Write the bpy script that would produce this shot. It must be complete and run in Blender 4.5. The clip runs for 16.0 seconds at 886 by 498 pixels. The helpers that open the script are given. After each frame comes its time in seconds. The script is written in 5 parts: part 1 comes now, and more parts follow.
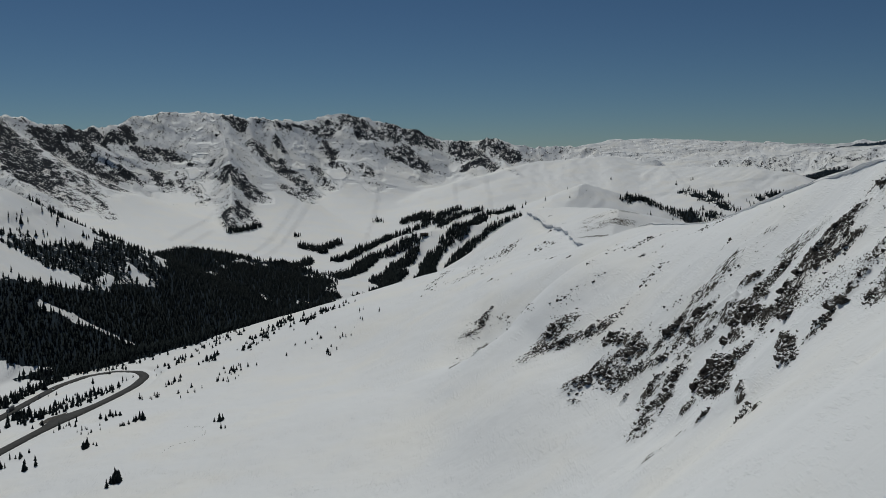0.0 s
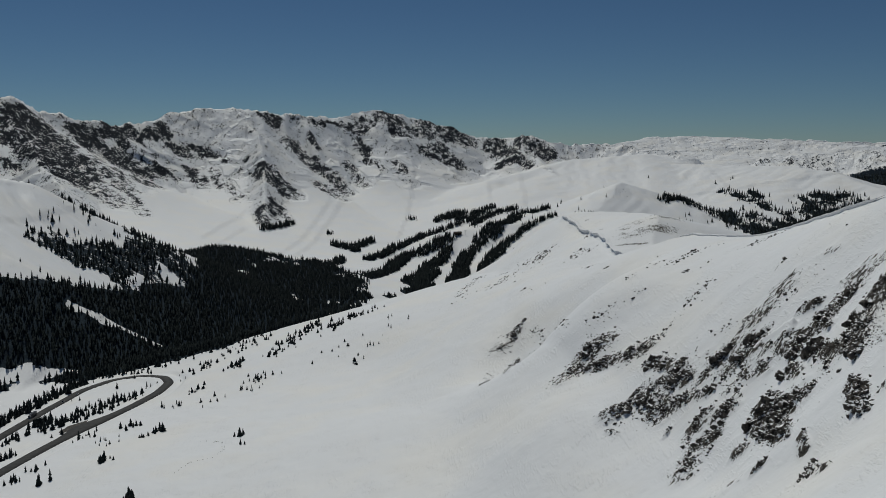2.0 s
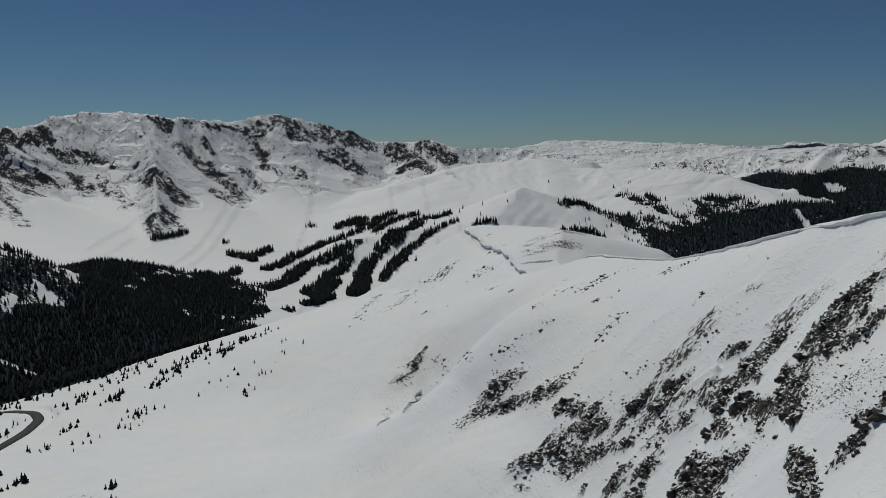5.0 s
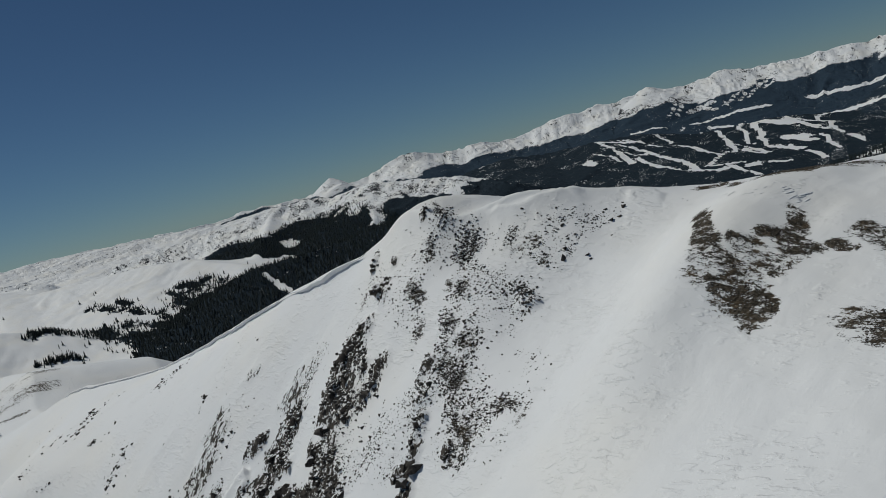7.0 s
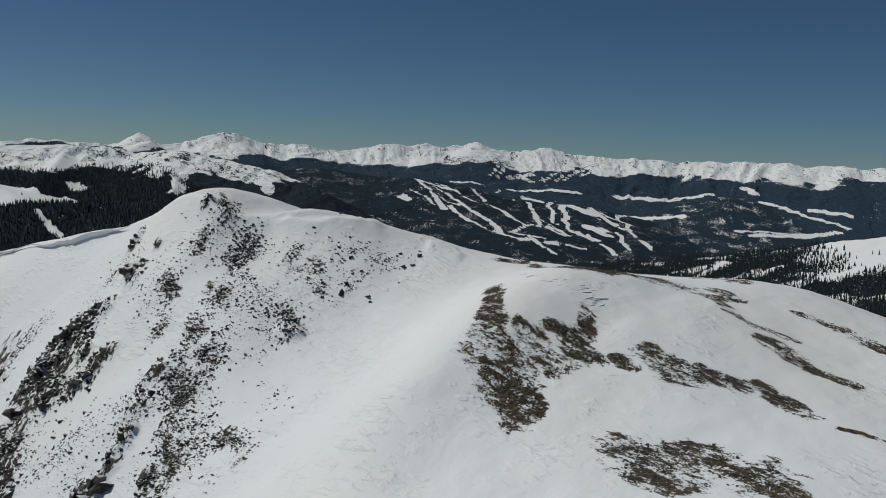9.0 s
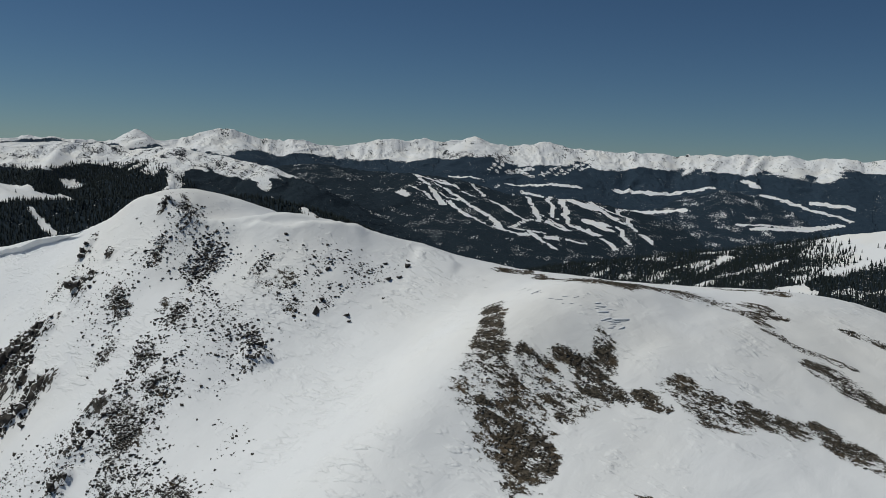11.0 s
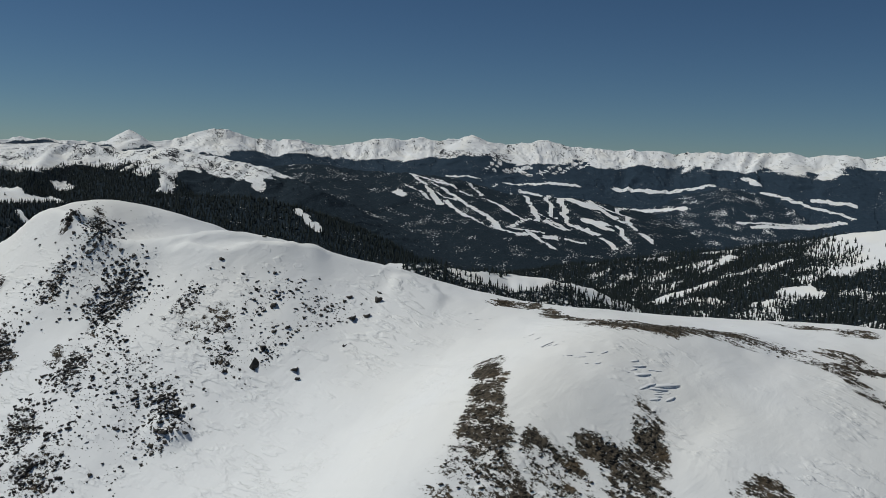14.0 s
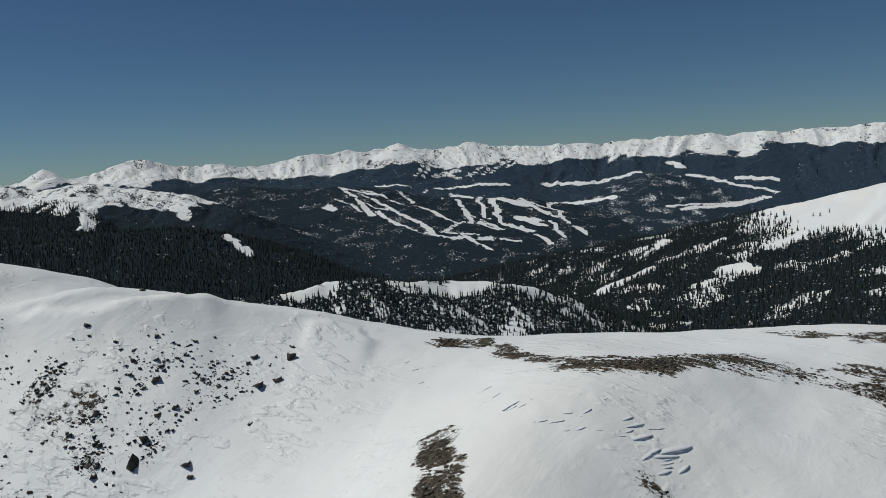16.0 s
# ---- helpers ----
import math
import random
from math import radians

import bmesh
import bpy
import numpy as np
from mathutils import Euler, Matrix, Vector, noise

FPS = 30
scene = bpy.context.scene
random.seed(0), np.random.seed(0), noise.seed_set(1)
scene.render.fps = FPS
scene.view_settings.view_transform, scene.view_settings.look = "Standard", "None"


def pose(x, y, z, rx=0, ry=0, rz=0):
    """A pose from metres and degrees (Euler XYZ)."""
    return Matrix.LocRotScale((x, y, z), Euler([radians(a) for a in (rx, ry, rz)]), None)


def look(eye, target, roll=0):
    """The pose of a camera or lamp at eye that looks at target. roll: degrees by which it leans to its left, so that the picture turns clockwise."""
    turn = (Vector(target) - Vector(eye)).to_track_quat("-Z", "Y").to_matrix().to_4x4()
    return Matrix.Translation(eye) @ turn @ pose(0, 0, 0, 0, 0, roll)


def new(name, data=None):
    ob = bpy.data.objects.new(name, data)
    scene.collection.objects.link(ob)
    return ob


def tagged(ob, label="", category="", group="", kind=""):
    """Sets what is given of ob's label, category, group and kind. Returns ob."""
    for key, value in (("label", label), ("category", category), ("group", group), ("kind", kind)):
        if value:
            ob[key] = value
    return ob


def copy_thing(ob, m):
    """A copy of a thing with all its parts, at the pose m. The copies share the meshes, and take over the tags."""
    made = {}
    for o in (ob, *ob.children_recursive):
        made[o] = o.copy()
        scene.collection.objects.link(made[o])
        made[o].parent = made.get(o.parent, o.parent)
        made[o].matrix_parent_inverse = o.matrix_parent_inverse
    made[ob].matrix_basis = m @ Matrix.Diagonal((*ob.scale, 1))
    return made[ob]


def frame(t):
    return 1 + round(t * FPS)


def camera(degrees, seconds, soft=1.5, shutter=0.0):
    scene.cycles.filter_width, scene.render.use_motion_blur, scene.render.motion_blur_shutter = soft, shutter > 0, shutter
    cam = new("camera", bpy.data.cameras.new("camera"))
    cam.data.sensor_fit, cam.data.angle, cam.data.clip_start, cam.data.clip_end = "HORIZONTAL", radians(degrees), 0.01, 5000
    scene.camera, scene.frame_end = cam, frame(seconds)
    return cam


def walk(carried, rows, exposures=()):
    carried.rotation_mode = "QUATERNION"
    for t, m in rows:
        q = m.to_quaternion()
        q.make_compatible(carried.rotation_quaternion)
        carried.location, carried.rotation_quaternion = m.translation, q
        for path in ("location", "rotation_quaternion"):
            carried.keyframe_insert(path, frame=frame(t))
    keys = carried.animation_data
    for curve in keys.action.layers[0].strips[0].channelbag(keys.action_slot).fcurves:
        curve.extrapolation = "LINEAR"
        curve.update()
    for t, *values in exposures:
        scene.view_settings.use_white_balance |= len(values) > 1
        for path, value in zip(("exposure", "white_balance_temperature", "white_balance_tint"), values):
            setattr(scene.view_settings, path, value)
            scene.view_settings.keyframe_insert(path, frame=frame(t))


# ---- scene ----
cam = camera(53.3, 16.0, soft=0.75)
METRES, EYE, TILT, LEAN, TURN = 250.0, 500.0, -6.6, 0.4, 0.0
ROWS = [
    (0.0, 0.0, 0.0, 0.0, 0.0, 0.0, -0.0),
    (0.5, 0.0033, 0.0326, 0.0112, 0.31, -0.05, -0.46),
    (1.0, 0.0058, 0.0647, 0.022, 1.67, -0.12, -2.41),
    (1.5, 0.0089, 0.0995, 0.0325, 2.17, -0.23, -0.74),
    (2.0, 0.0112, 0.1313, 0.0427, 2.23, -0.29, -0.47),
    (2.5, 0.0135, 0.164, 0.0538, 2.25, -0.36, -0.7),
    (3.0, 0.0158, 0.1958, 0.0642, 2.1, -0.39, -0.65),
    (5.5, 0.0388, 0.3516, 0.1183, -7.41, -0.15, 3.52),
    (6.0, 0.0509, 0.3846, 0.1265, -15.44, 0.17, 15.58),
    (6.5, 0.066, 0.4084, 0.1313, -25.87, -0.02, 18.96),
    (7.0, 0.08, 0.4235, 0.1335, -37.28, -0.18, 18.48),
    (7.5, 0.0926, 0.435, 0.1362, -47.56, -0.39, 18.75),
    (8.0, 0.1096, 0.448, 0.1381, -50.16, -1.08, 2.56),
    (8.5, 0.1307, 0.4633, 0.1396, -50.31, -1.33, 1.66),
    (9.0, 0.1546, 0.4805, 0.1415, -50.29, -1.43, 2.22),
    (11.5, 0.2834, 0.5739, 0.1541, -50.34, -1.81, 2.59),
    (12.0, 0.31, 0.593, 0.1565, -50.36, -1.83, 2.67),
    (12.5, 0.3355, 0.6114, 0.1592, -50.37, -1.86, 2.74),
    (13.0, 0.3622, 0.6306, 0.1619, -50.41, -1.88, 2.79),
    (13.5, 0.3877, 0.6488, 0.1644, -50.43, -1.87, 2.84),
    (14.0, 0.4132, 0.6672, 0.1667, -50.46, -1.84, 2.93),
    (14.5, 0.4397, 0.6865, 0.1692, -50.5, -1.82, 3.03),
    (15.0, 0.4648, 0.7046, 0.1715, -50.56, -1.79, 3.11),
    (15.5, 0.4908, 0.7232, 0.1741, -51.55, -1.77, 4.47),
    (16.0, 0.5168, 0.7396, 0.1763, -54.77, -1.78, 8.41),
]
walk(cam, [(t, pose(0, 0, EYE, TILT, LEAN, TURN) @ pose(METRES * x, METRES * y, METRES * z, 90 + pitch, roll, yaw)) for t, x, y, z, yaw, pitch, roll in ROWS],
     [(0.0, -0.94, 6380, 4), (1.5, -0.91, 6380, 4), (3.0, -0.91, 6380, 4), (5.5, -0.90, 6380, 4), (9.0, -0.66, 6380, 4), (13.0, -0.58, 6380, 4), (16.0, -0.49, 6380, 4)])

# ================= light =================
SUN_ELEVATION, SUN_AZIMUTH = radians(54), radians(-25)  # azimuth from +y towards +x
world = bpy.data.worlds.new("sky")
world.use_nodes = True
scene.world = world
sky = world.node_tree.nodes.new("ShaderNodeTexSky")
sky.sky_type = "NISHITA"
sky.sun_disc = False
sky.sun_elevation, sky.sun_rotation = SUN_ELEVATION, SUN_AZIMUTH
sky.altitude, sky.air_density, sky.dust_density, sky.ozone_density = 3700, 1.0, 0.0, 2.6
back = world.node_tree.nodes["Background"]
back.inputs["Strength"].default_value = 0.0445
deep = world.node_tree.nodes.new("ShaderNodeMix")  # the thin dry air of the heights
deep.data_type, deep.blend_type = "RGBA", "MULTIPLY"
deep.inputs[0].default_value = 1.0
deep.inputs[7].default_value = (0.785, 0.97, 1.12, 1)
world.node_tree.links.new(sky.outputs[0], deep.inputs[6])
world.node_tree.links.new(deep.outputs[2], back.inputs["Color"])
sun = new("sun", bpy.data.lights.new("sun", "SUN"))
sun.data.energy, sun.data.angle, sun.data.color = 3.9, radians(0.55), (1.0, 0.955, 0.89)
sun.matrix_world = look((0, 0, 0), (-math.sin(SUN_AZIMUTH) * math.cos(SUN_ELEVATION), -math.cos(SUN_AZIMUTH) * math.cos(SUN_ELEVATION), -math.sin(SUN_ELEVATION)))

# ================= materials =================
class Nodes:
    """Short hand for building a node material."""

    def __init__(self, name):
        self.material = bpy.data.materials.new(name)
        self.material.use_nodes = True
        self.tree = self.material.node_tree
        self.shader = self.tree.nodes["Principled BSDF"]

    def add(self, kind, **values):
        node = self.tree.nodes.new(kind)
        if "operation" in values:
            node.operation = values["operation"]
        if "interpolation_type" in values:
            node.interpolation_type = values["interpolation_type"]
        if "data_type" in values:
            node.data_type = values["data_type"]
        if "attribute_name" in values:
            node.attribute_name = values["attribute_name"]
        return node

    def put(self, source, target):
        if hasattr(source, "links"):
            self.tree.links.new(source, target)
        else:
            target.default_value = source

    def noise(self, scale, detail=4, rough=0.55, vector=None, distortion=0.0):
        node = self.add("ShaderNodeTexNoise")
        node.inputs["Scale"].default_value, node.inputs["Detail"].default_value = scale, detail
        node.inputs["Roughness"].default_value, node.inputs["Distortion"].default_value = rough, distortion
        self.put(vector or self.place(), node.inputs["Vector"])
        return node.outputs["Fac"]

    def place(self, stretch=None, turn=0.0):
        at = self.add("ShaderNodeNewGeometry").outputs["Position"]
        if stretch:
            node = self.add("ShaderNodeMapping")
            node.inputs["Scale"].default_value = stretch
            node.inputs["Rotation"].default_value = (0, 0, turn)
            self.put(at, node.inputs["Vector"])
            return node.outputs["Vector"]
        return at

    def math(self, kind, a, b=0.0, c=0.0):
        node = self.add("ShaderNodeMath", operation=kind)
        for value, slot in zip((a, b, c), node.inputs):
            self.put(value, slot)
        return node.outputs[0]

    def ramp(self, value, low, high, to_low=0.0, to_high=1.0):
        node = self.add("ShaderNodeMapRange", interpolation_type="SMOOTHSTEP")
        for v, slot in zip((value, low, high, to_low, to_high), node.inputs):
            self.put(v, slot)
        return node.outputs[0]

    def mix(self, factor, a, b):
        node = self.add("ShaderNodeMix", data_type="RGBA")
        self.put(factor, node.inputs[0])
        for value, slot in ((a, node.inputs[6]), (b, node.inputs[7])):
            self.put((*value, 1) if isinstance(value, tuple) else value, slot)
        return node.outputs[2]

    def mixed(self, factor, a, b):
        return self.math("ADD", self.math("MULTIPLY", factor, b), self.math("MULTIPLY", self.math("SUBTRACT", 1.0, factor), a))

    def attribute(self, name):
        return self.add("ShaderNodeAttribute", attribute_name=name).outputs["Fac"]

    def vector(self, name):
        return self.add("ShaderNodeAttribute", attribute_name=name).outputs["Vector"]

    def bump(self, height, distance, strength=1.0):
        node = self.add("ShaderNodeBump")
        node.inputs["Distance"].default_value = distance
        self.put(strength, node.inputs["Strength"])
        self.put(height, node.inputs["Height"])
        self.put(node.outputs[0], self.shader.inputs["Normal"])

    def done(self, colour, roughness=0.6, specular=0.3):
        self.put((*colour, 1) if isinstance(colour, tuple) else colour, self.shader.inputs["Base Color"])
        self.put(roughness, self.shader.inputs["Roughness"])
        self.shader.inputs["Specular IOR Level"].default_value = specular
        return self.material


def ground_material():
    n = Nodes("snow_ground")
    rock_amount, grass_amount, forest_amount = n.attribute("rock"), n.attribute("grass"), n.attribute("forest")
    # snow, wind packed, faintly soiled in broad patches
    broad = n.noise(0.012, 4)
    snow = n.mix(n.ramp(broad, 0.4, 0.7), (0.80, 0.81, 0.83), (0.83, 0.82, 0.80))
    # rock faces broken into ledges, streaked down the fall line
    ledge = n.math("ADD", n.math("MULTIPLY", n.noise(0.05, 7, 0.7, n.place((1.0, 0.7, 0.4))), 0.5), n.math("MULTIPLY", n.noise(0.19, 6, 0.75, n.place((1.0, 0.7, 0.4))), 0.5))
    height = n.add("ShaderNodeSeparateXYZ")
    n.put(n.vector("lay"), height.inputs[0])
    distant = n.ramp(height.outputs["Z"], 0.0, 40.0, 1.0, 0.0)
    broken = n.math("ADD", n.math("MULTIPLY", n.noise(0.22, 7, 0.66, n.place((0.8, 1.2, 0.7))), 0.5), n.math("MULTIPLY", n.noise(0.8, 5, 0.7, n.place((0.8, 1.1, 0.7))), 0.5))
    ledge = n.mixed(distant, broken, ledge)
    rock_mask = n.ramp(n.math("ADD", n.math("MULTIPLY", rock_amount, 1.0), n.math("MULTIPLY", n.math("ADD", n.math("MULTIPLY", n.math("SUBTRACT", ledge, 0.5), 4.4), 0.5), n.ramp(rock_amount, 0.0, 0.08))), 1.0, 1.08)
    slate = n.mix(n.ramp(n.noise(0.18, 5), 0.3, 0.7), (0.017, 0.020, 0.026), (0.046, 0.051, 0.060))
    gneiss = n.mix(n.ramp(n.noise(0.5, 6, 0.7), 0.32, 0.68), (0.030, 0.028, 0.027), (0.125, 0.112, 0.098))
    rock = n.mix(distant, gneiss, slate)
    # dead alpine grass and gravel showing through thin snow, combed by the wind
    tuft = n.math("ADD", n.math("MULTIPLY", n.noise(0.62, 8, 0.78, n.place((1.15, 0.5, 1.0))), 0.7), n.math("MULTIPLY", n.noise(2.4, 5, 0.8), 0.3))
    grass_mask = n.math("ADD", grass_amount, n.math("MULTIPLY", n.math("SUBTRACT", tuft, 0.5), 4.2))
    grass_mask = n.math("MULTIPLY", n.ramp(grass_mask, 0.50, 0.58), n.ramp(grass_amount, 0.02, 0.1))
    grass = n.mix(n.ramp(n.noise(1.6, 5, 0.75), 0.4, 0.62), (0.034, 0.031, 0.027), (0.135, 0.114, 0.088))
    grass = n.mix(n.ramp(n.noise(0.12, 4, 0.7), 0.5, 0.72, 0.0, 0.4), grass, (0.175, 0.115, 0.060))
    # forest seen from far off; between the valley trees it paints shaded floor dark
    crowns = n.noise(0.14, 3, 0.7, n.place((1, 1, 0.25)))
    forest_mask = n.ramp(n.math("ADD", forest_amount, n.math("MULTIPLY", crowns, 0.6)), 0.78, 0.86)
    # a little haze blue is painted into the nearer hills' forest as well
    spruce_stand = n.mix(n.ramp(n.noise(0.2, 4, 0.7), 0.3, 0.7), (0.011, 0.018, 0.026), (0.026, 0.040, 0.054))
    # the same forest with distance haze painted in, lighter and bluer
    hazed_stand = n.mix(n.ramp(n.noise(0.2, 4, 0.7), 0.3, 0.7), (0.022, 0.038, 0.060), (0.038, 0.060, 0.086))
    forest = n.mix(n.attribute("haze"), spruce_stand, hazed_stand)
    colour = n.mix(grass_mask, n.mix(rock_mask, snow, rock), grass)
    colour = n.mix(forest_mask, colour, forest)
    hard = n.math("MAXIMUM", rock_mask, n.math("MAXIMUM", grass_mask, forest_mask))
    # wind crust: soft waves, and crisp broken edges in patches
    drift = n.noise(0.16, 5, 0.6, n.place((0.45, 1.0, 1.0)), 0.3)
    scoured = n.noise(0.6, 4, 0.55, n.place((1.0, 0.32, 1.0)), 0.2)
    scoured = n.ramp(scoured, 0.48, 0.62)
    patch = n.ramp(n.noise(0.045, 5, 0.7), 0.44, 0.66)
    drift = n.math("ADD", drift, n.math("MULTIPLY", n.math("MULTIPLY", scoured, patch), 0.85))
    drift = n.math("ADD", drift, n.math("MULTIPLY", n.noise(2.2, 3, 0.6, n.place((1.0, 0.45, 1.0))), 0.06))
    steep_far = n.math("MULTIPLY", distant, n.ramp(rock_amount, 0.05, 0.2))
    ribbed = n.math("MULTIPLY", steep_far, 1.2)
    flutes = n.math("SUBTRACT", 1.0, n.math("ABSOLUTE", n.math("SUBTRACT", n.math("MULTIPLY", n.noise(0.022, 3, 0.5, n.vector("lay")), 2.0), 1.0)))
    drift = n.math("ADD", drift, n.math("MULTIPLY", n.math("MULTIPLY", flutes, steep_far), 16.0))
    relief = n.math("ADD", n.math("MULTIPLY", drift, 0.5), n.math("MULTIPLY", ledge, n.math("MAXIMUM", n.math("MULTIPLY", hard, 4.0), ribbed)))
    n.bump(relief, 1.0, 0.55)
    n.done(colour, n.ramp(hard, 0, 1, 0.62, 0.92))
    n.put(n.ramp(hard, 0, 1, 0.25, 0.06), n.shader.inputs["Specular IOR Level"])
    return n.material


def plain_material(name, dark, light, scale, roughness=0.85, relief=0.05, specular=0.25):
    n = Nodes(name)
    grain = n.noise(scale, 5, 0.65)
    if relief:
        n.bump(n.noise(scale * 2.5, 4, 0.6), relief, 0.8)
    return n.done(n.mix(n.ramp(grain, 0.3, 0.7), dark, light), roughness, specular)


SNOW = ground_material()
NEEDLES = plain_material("spruce_needles", (0.012, 0.017, 0.018), (0.030, 0.039, 0.039), 0.9, 0.9, 0.05, 0.08)
BARK = plain_material("bark", (0.03, 0.024, 0.02), (0.09, 0.07, 0.055), 2.0)
ASPHALT = plain_material("asphalt", (0.028, 0.028, 0.029), (0.05, 0.049, 0.047), 0.25, 0.8, 0.0)

# ================= terrain =================
# Lattice noise on arrays, about -1..1.
def lattice(ix, iy, seed):
    h = (ix.astype(np.int64) * 374761393 + iy.astype(np.int64) * 668265263 + seed * 974634777) & 0xFFFFFFFF
    h = ((h ^ (h >> 13)) * 1274126177) & 0xFFFFFFFF
    return ((h ^ (h >> 16)) & 0xFFFF) / 32767.5 - 1.0


def value_noise(x, y, seed=0):
    ix, iy = np.floor(x), np.floor(y)
    fx, fy = x - ix, y - iy
    ux, uy = fx * fx * fx * (fx * (fx * 6 - 15) + 10), fy * fy * fy * (fy * (fy * 6 - 15) + 10)
    a, b = lattice(ix, iy, seed), lattice(ix + 1, iy, seed)
    c, d = lattice(ix, iy + 1, seed), lattice(ix + 1, iy + 1, seed)
    return (a + (b - a) * ux) * (1 - uy) + (c + (d - c) * ux) * uy


def fbm(x, y, octaves=4, seed=0, gain=0.5):
    total, size, norm = 0.0, 1.0, 0.0
    for k in range(octaves):
        c, s = math.cos(0.6 * k), math.sin(0.6 * k)
        total = total + size * value_noise((c * x - s * y) * 2.03 ** k, (s * x + c * y) * 2.03 ** k, seed + k)
        norm += size
        size *= gain
    return total / norm


def ridged(x, y, octaves=4, seed=0):
    total, size, norm = 0.0, 1.0, 0.0
    for k in range(octaves):
        total = total + size * (1 - 2 * np.abs(value_noise(x * 2.1 ** k, y * 2.1 ** k, seed + k)))
        norm += size
        size *= 0.55
    return total / norm


def smooth_max(a, b, k):
    return 0.5 * (a + b + np.sqrt((a - b) ** 2 + k * k)) - 0.25 * k


def step(a, b, v):
    u = np.clip((v - a) / (b - a), 0, 1)
    return u * u * (3 - 2 * u)


def catmull(knots, values, at):
    """A smooth curve through a few stations (monotone cubic)."""
    k, v = np.asarray(knots, float), np.asarray(values, float)
    slope = np.diff(v) / np.diff(k)
    m = np.concatenate([[slope[0]], np.where(slope[:-1] * slope[1:] > 0, 2 * slope[:-1] * slope[1:] / (slope[:-1] + slope[1:] + 1e-9), 0), [slope[-1]]])
    at = np.clip(at, k[0], k[-1])
    i = np.clip(np.searchsorted(k, at) - 1, 0, len(k) - 2)
    h = k[i + 1] - k[i]
    u = (at - k[i]) / h
    return (v[i] * (1 + 2 * u) * (1 - u) ** 2 + m[i] * h * u * (1 - u) ** 2 + v[i + 1] * u * u * (3 - 2 * u) + m[i + 1] * h * u * u * (u - 1))


# Sections across the near ridge, from its south shoulder to the end of the knoll: station y, then the crest (x, z),
# the foot of the steep face, the apron below it and the valley side.
STATION = [-250, 100, 170, 212, 235, 262, 300, 335, 365, 400, 500, 600, 700, 850, 960, 1110, 1250, 1400]
CREST_X = [330.0, 297.7, 297.4, 275.0, 252.0, 245.1, 219.1, 191.0, 191.0, 188.3, 181.8, 183.3, 166.2, 165.2, 188.2, 125.6, 68.2, 4.6]
CREST_Z = [468.0, 478.2, 483.0, 492.6, 494.1, 493.9, 503.9, 510.6, 499.0, 489.4, 467.8, 452.3, 442.6, 412.7, 432.4, 422.2, 374.9, 276.8]
FACE_X = [110, 110, 110, 110, 112, 110, 105, 96, 95, 95, 82, 51, 30, 40, 50, 20, -40, -100]
FACE_Z = [440.0, 455.0, 462.9, 452.1, 440.5, 430.4, 407.7, 393.0, 380.4, 375.7, 378.5, 370.6, 360.2, 373.5, 369.6, 346.4, 310.5, 248.8]
APRON_X = [0, 0, 0, 0, 0, 5, 20, 20, 15, 10, 0, -15, -60, -95, -120, -152, -200, -250]
APRON_Z = [380.0, 385.0, 370.0, 362.2, 353.3, 344.9, 335.4, 323.8, 319.7, 318.5, 321.5, 327.8, 308.9, 297.6, 306.6, 298.7, 260.6, 215.9]
BULGE = [-0.0, 1.9, 1.9, 9.0, 18.3, 11.1, 11.2, -5.4, 4.5, -0.6, 2.8, 15.5, 13.9, 2.8, 3.6, 1.2, -6.8, -0.0]
VALE_X = [-350, -330, -320, -315, -312, -310, -305, -300, -300, -298, -296, -300, -330, -340, -345, -360, -380, -400]
VALE_Z = [300, 290, 286, 284, 282, 280, 278, 276, 275, 274, 272, 270, 262, 252, 247, 236, 215, 190]


# swells and hollows of the near ridge, on a 30 m raster from x 100, y 165
UNDULATION = [
    (-0.4, -0.4, 0.7, 1.5, 1.1, 1.3, 0.8),
    (-0.4, -0.6, -0.4, 1.7, 2, 0.2, 2),
    (0, -0.2, -1, 1.5, 1.7, -1.1, 1.2),
    (0.9, 1.1, 0.7, 0.2, 0.3, 1.5, 0.6),
    (1.6, 2.6, -0.2, -5.1, 2, -1.2, 1.5),
    (1.2, 3, 5.4, -8.4, -0.6, 3.5, 1.5),
    (-0, 0.5, 8.4, -6.8, 14.7, 3.8, 3),
    (0.5, -1.9, -0.1, -2, 3.8, 5.7, 2.6),
    (3, 1.6, -2, 2.1, 2.5, 2.5, 2),
]
# broader ones of the face beyond, on a 50 x 60 m raster from x 40, y 440
FACE_SWELL = [
    (3.5, -4.9, 6.6),
    (10.6, -3.3, 3.6),
    (2.1, -7.2, -1),
    (3.4, 12.9, -6.4),
    (-22, -14.3, -1.7),
]
# and smaller ones by the summit, on a 20 m raster from x 140, y 250
SUMMIT_SWELL = [
    (-0.1, 0.2, 0.3, 0.5, 0.1),
    (0.7, 1.5, 2.3, 1.8, 0.9),
    (1, 2.8, 3.8, 4.9, -1.2),
    (-0.5, -0.9, 5.1, 4.2, 0.3),
    (-1.1, -4.5, 1.9, -2.5, -1),
    (-2.1, -4.3, -1.3, 7.2, -3.7),
    (-0.8, -2.2, 1.7, 1.2, 0.7),
    (-0.1, 0.3, 0.2, 0.5, -0),
    (-0.1, 0.7, -0.2, -0.8, -0.5),
]


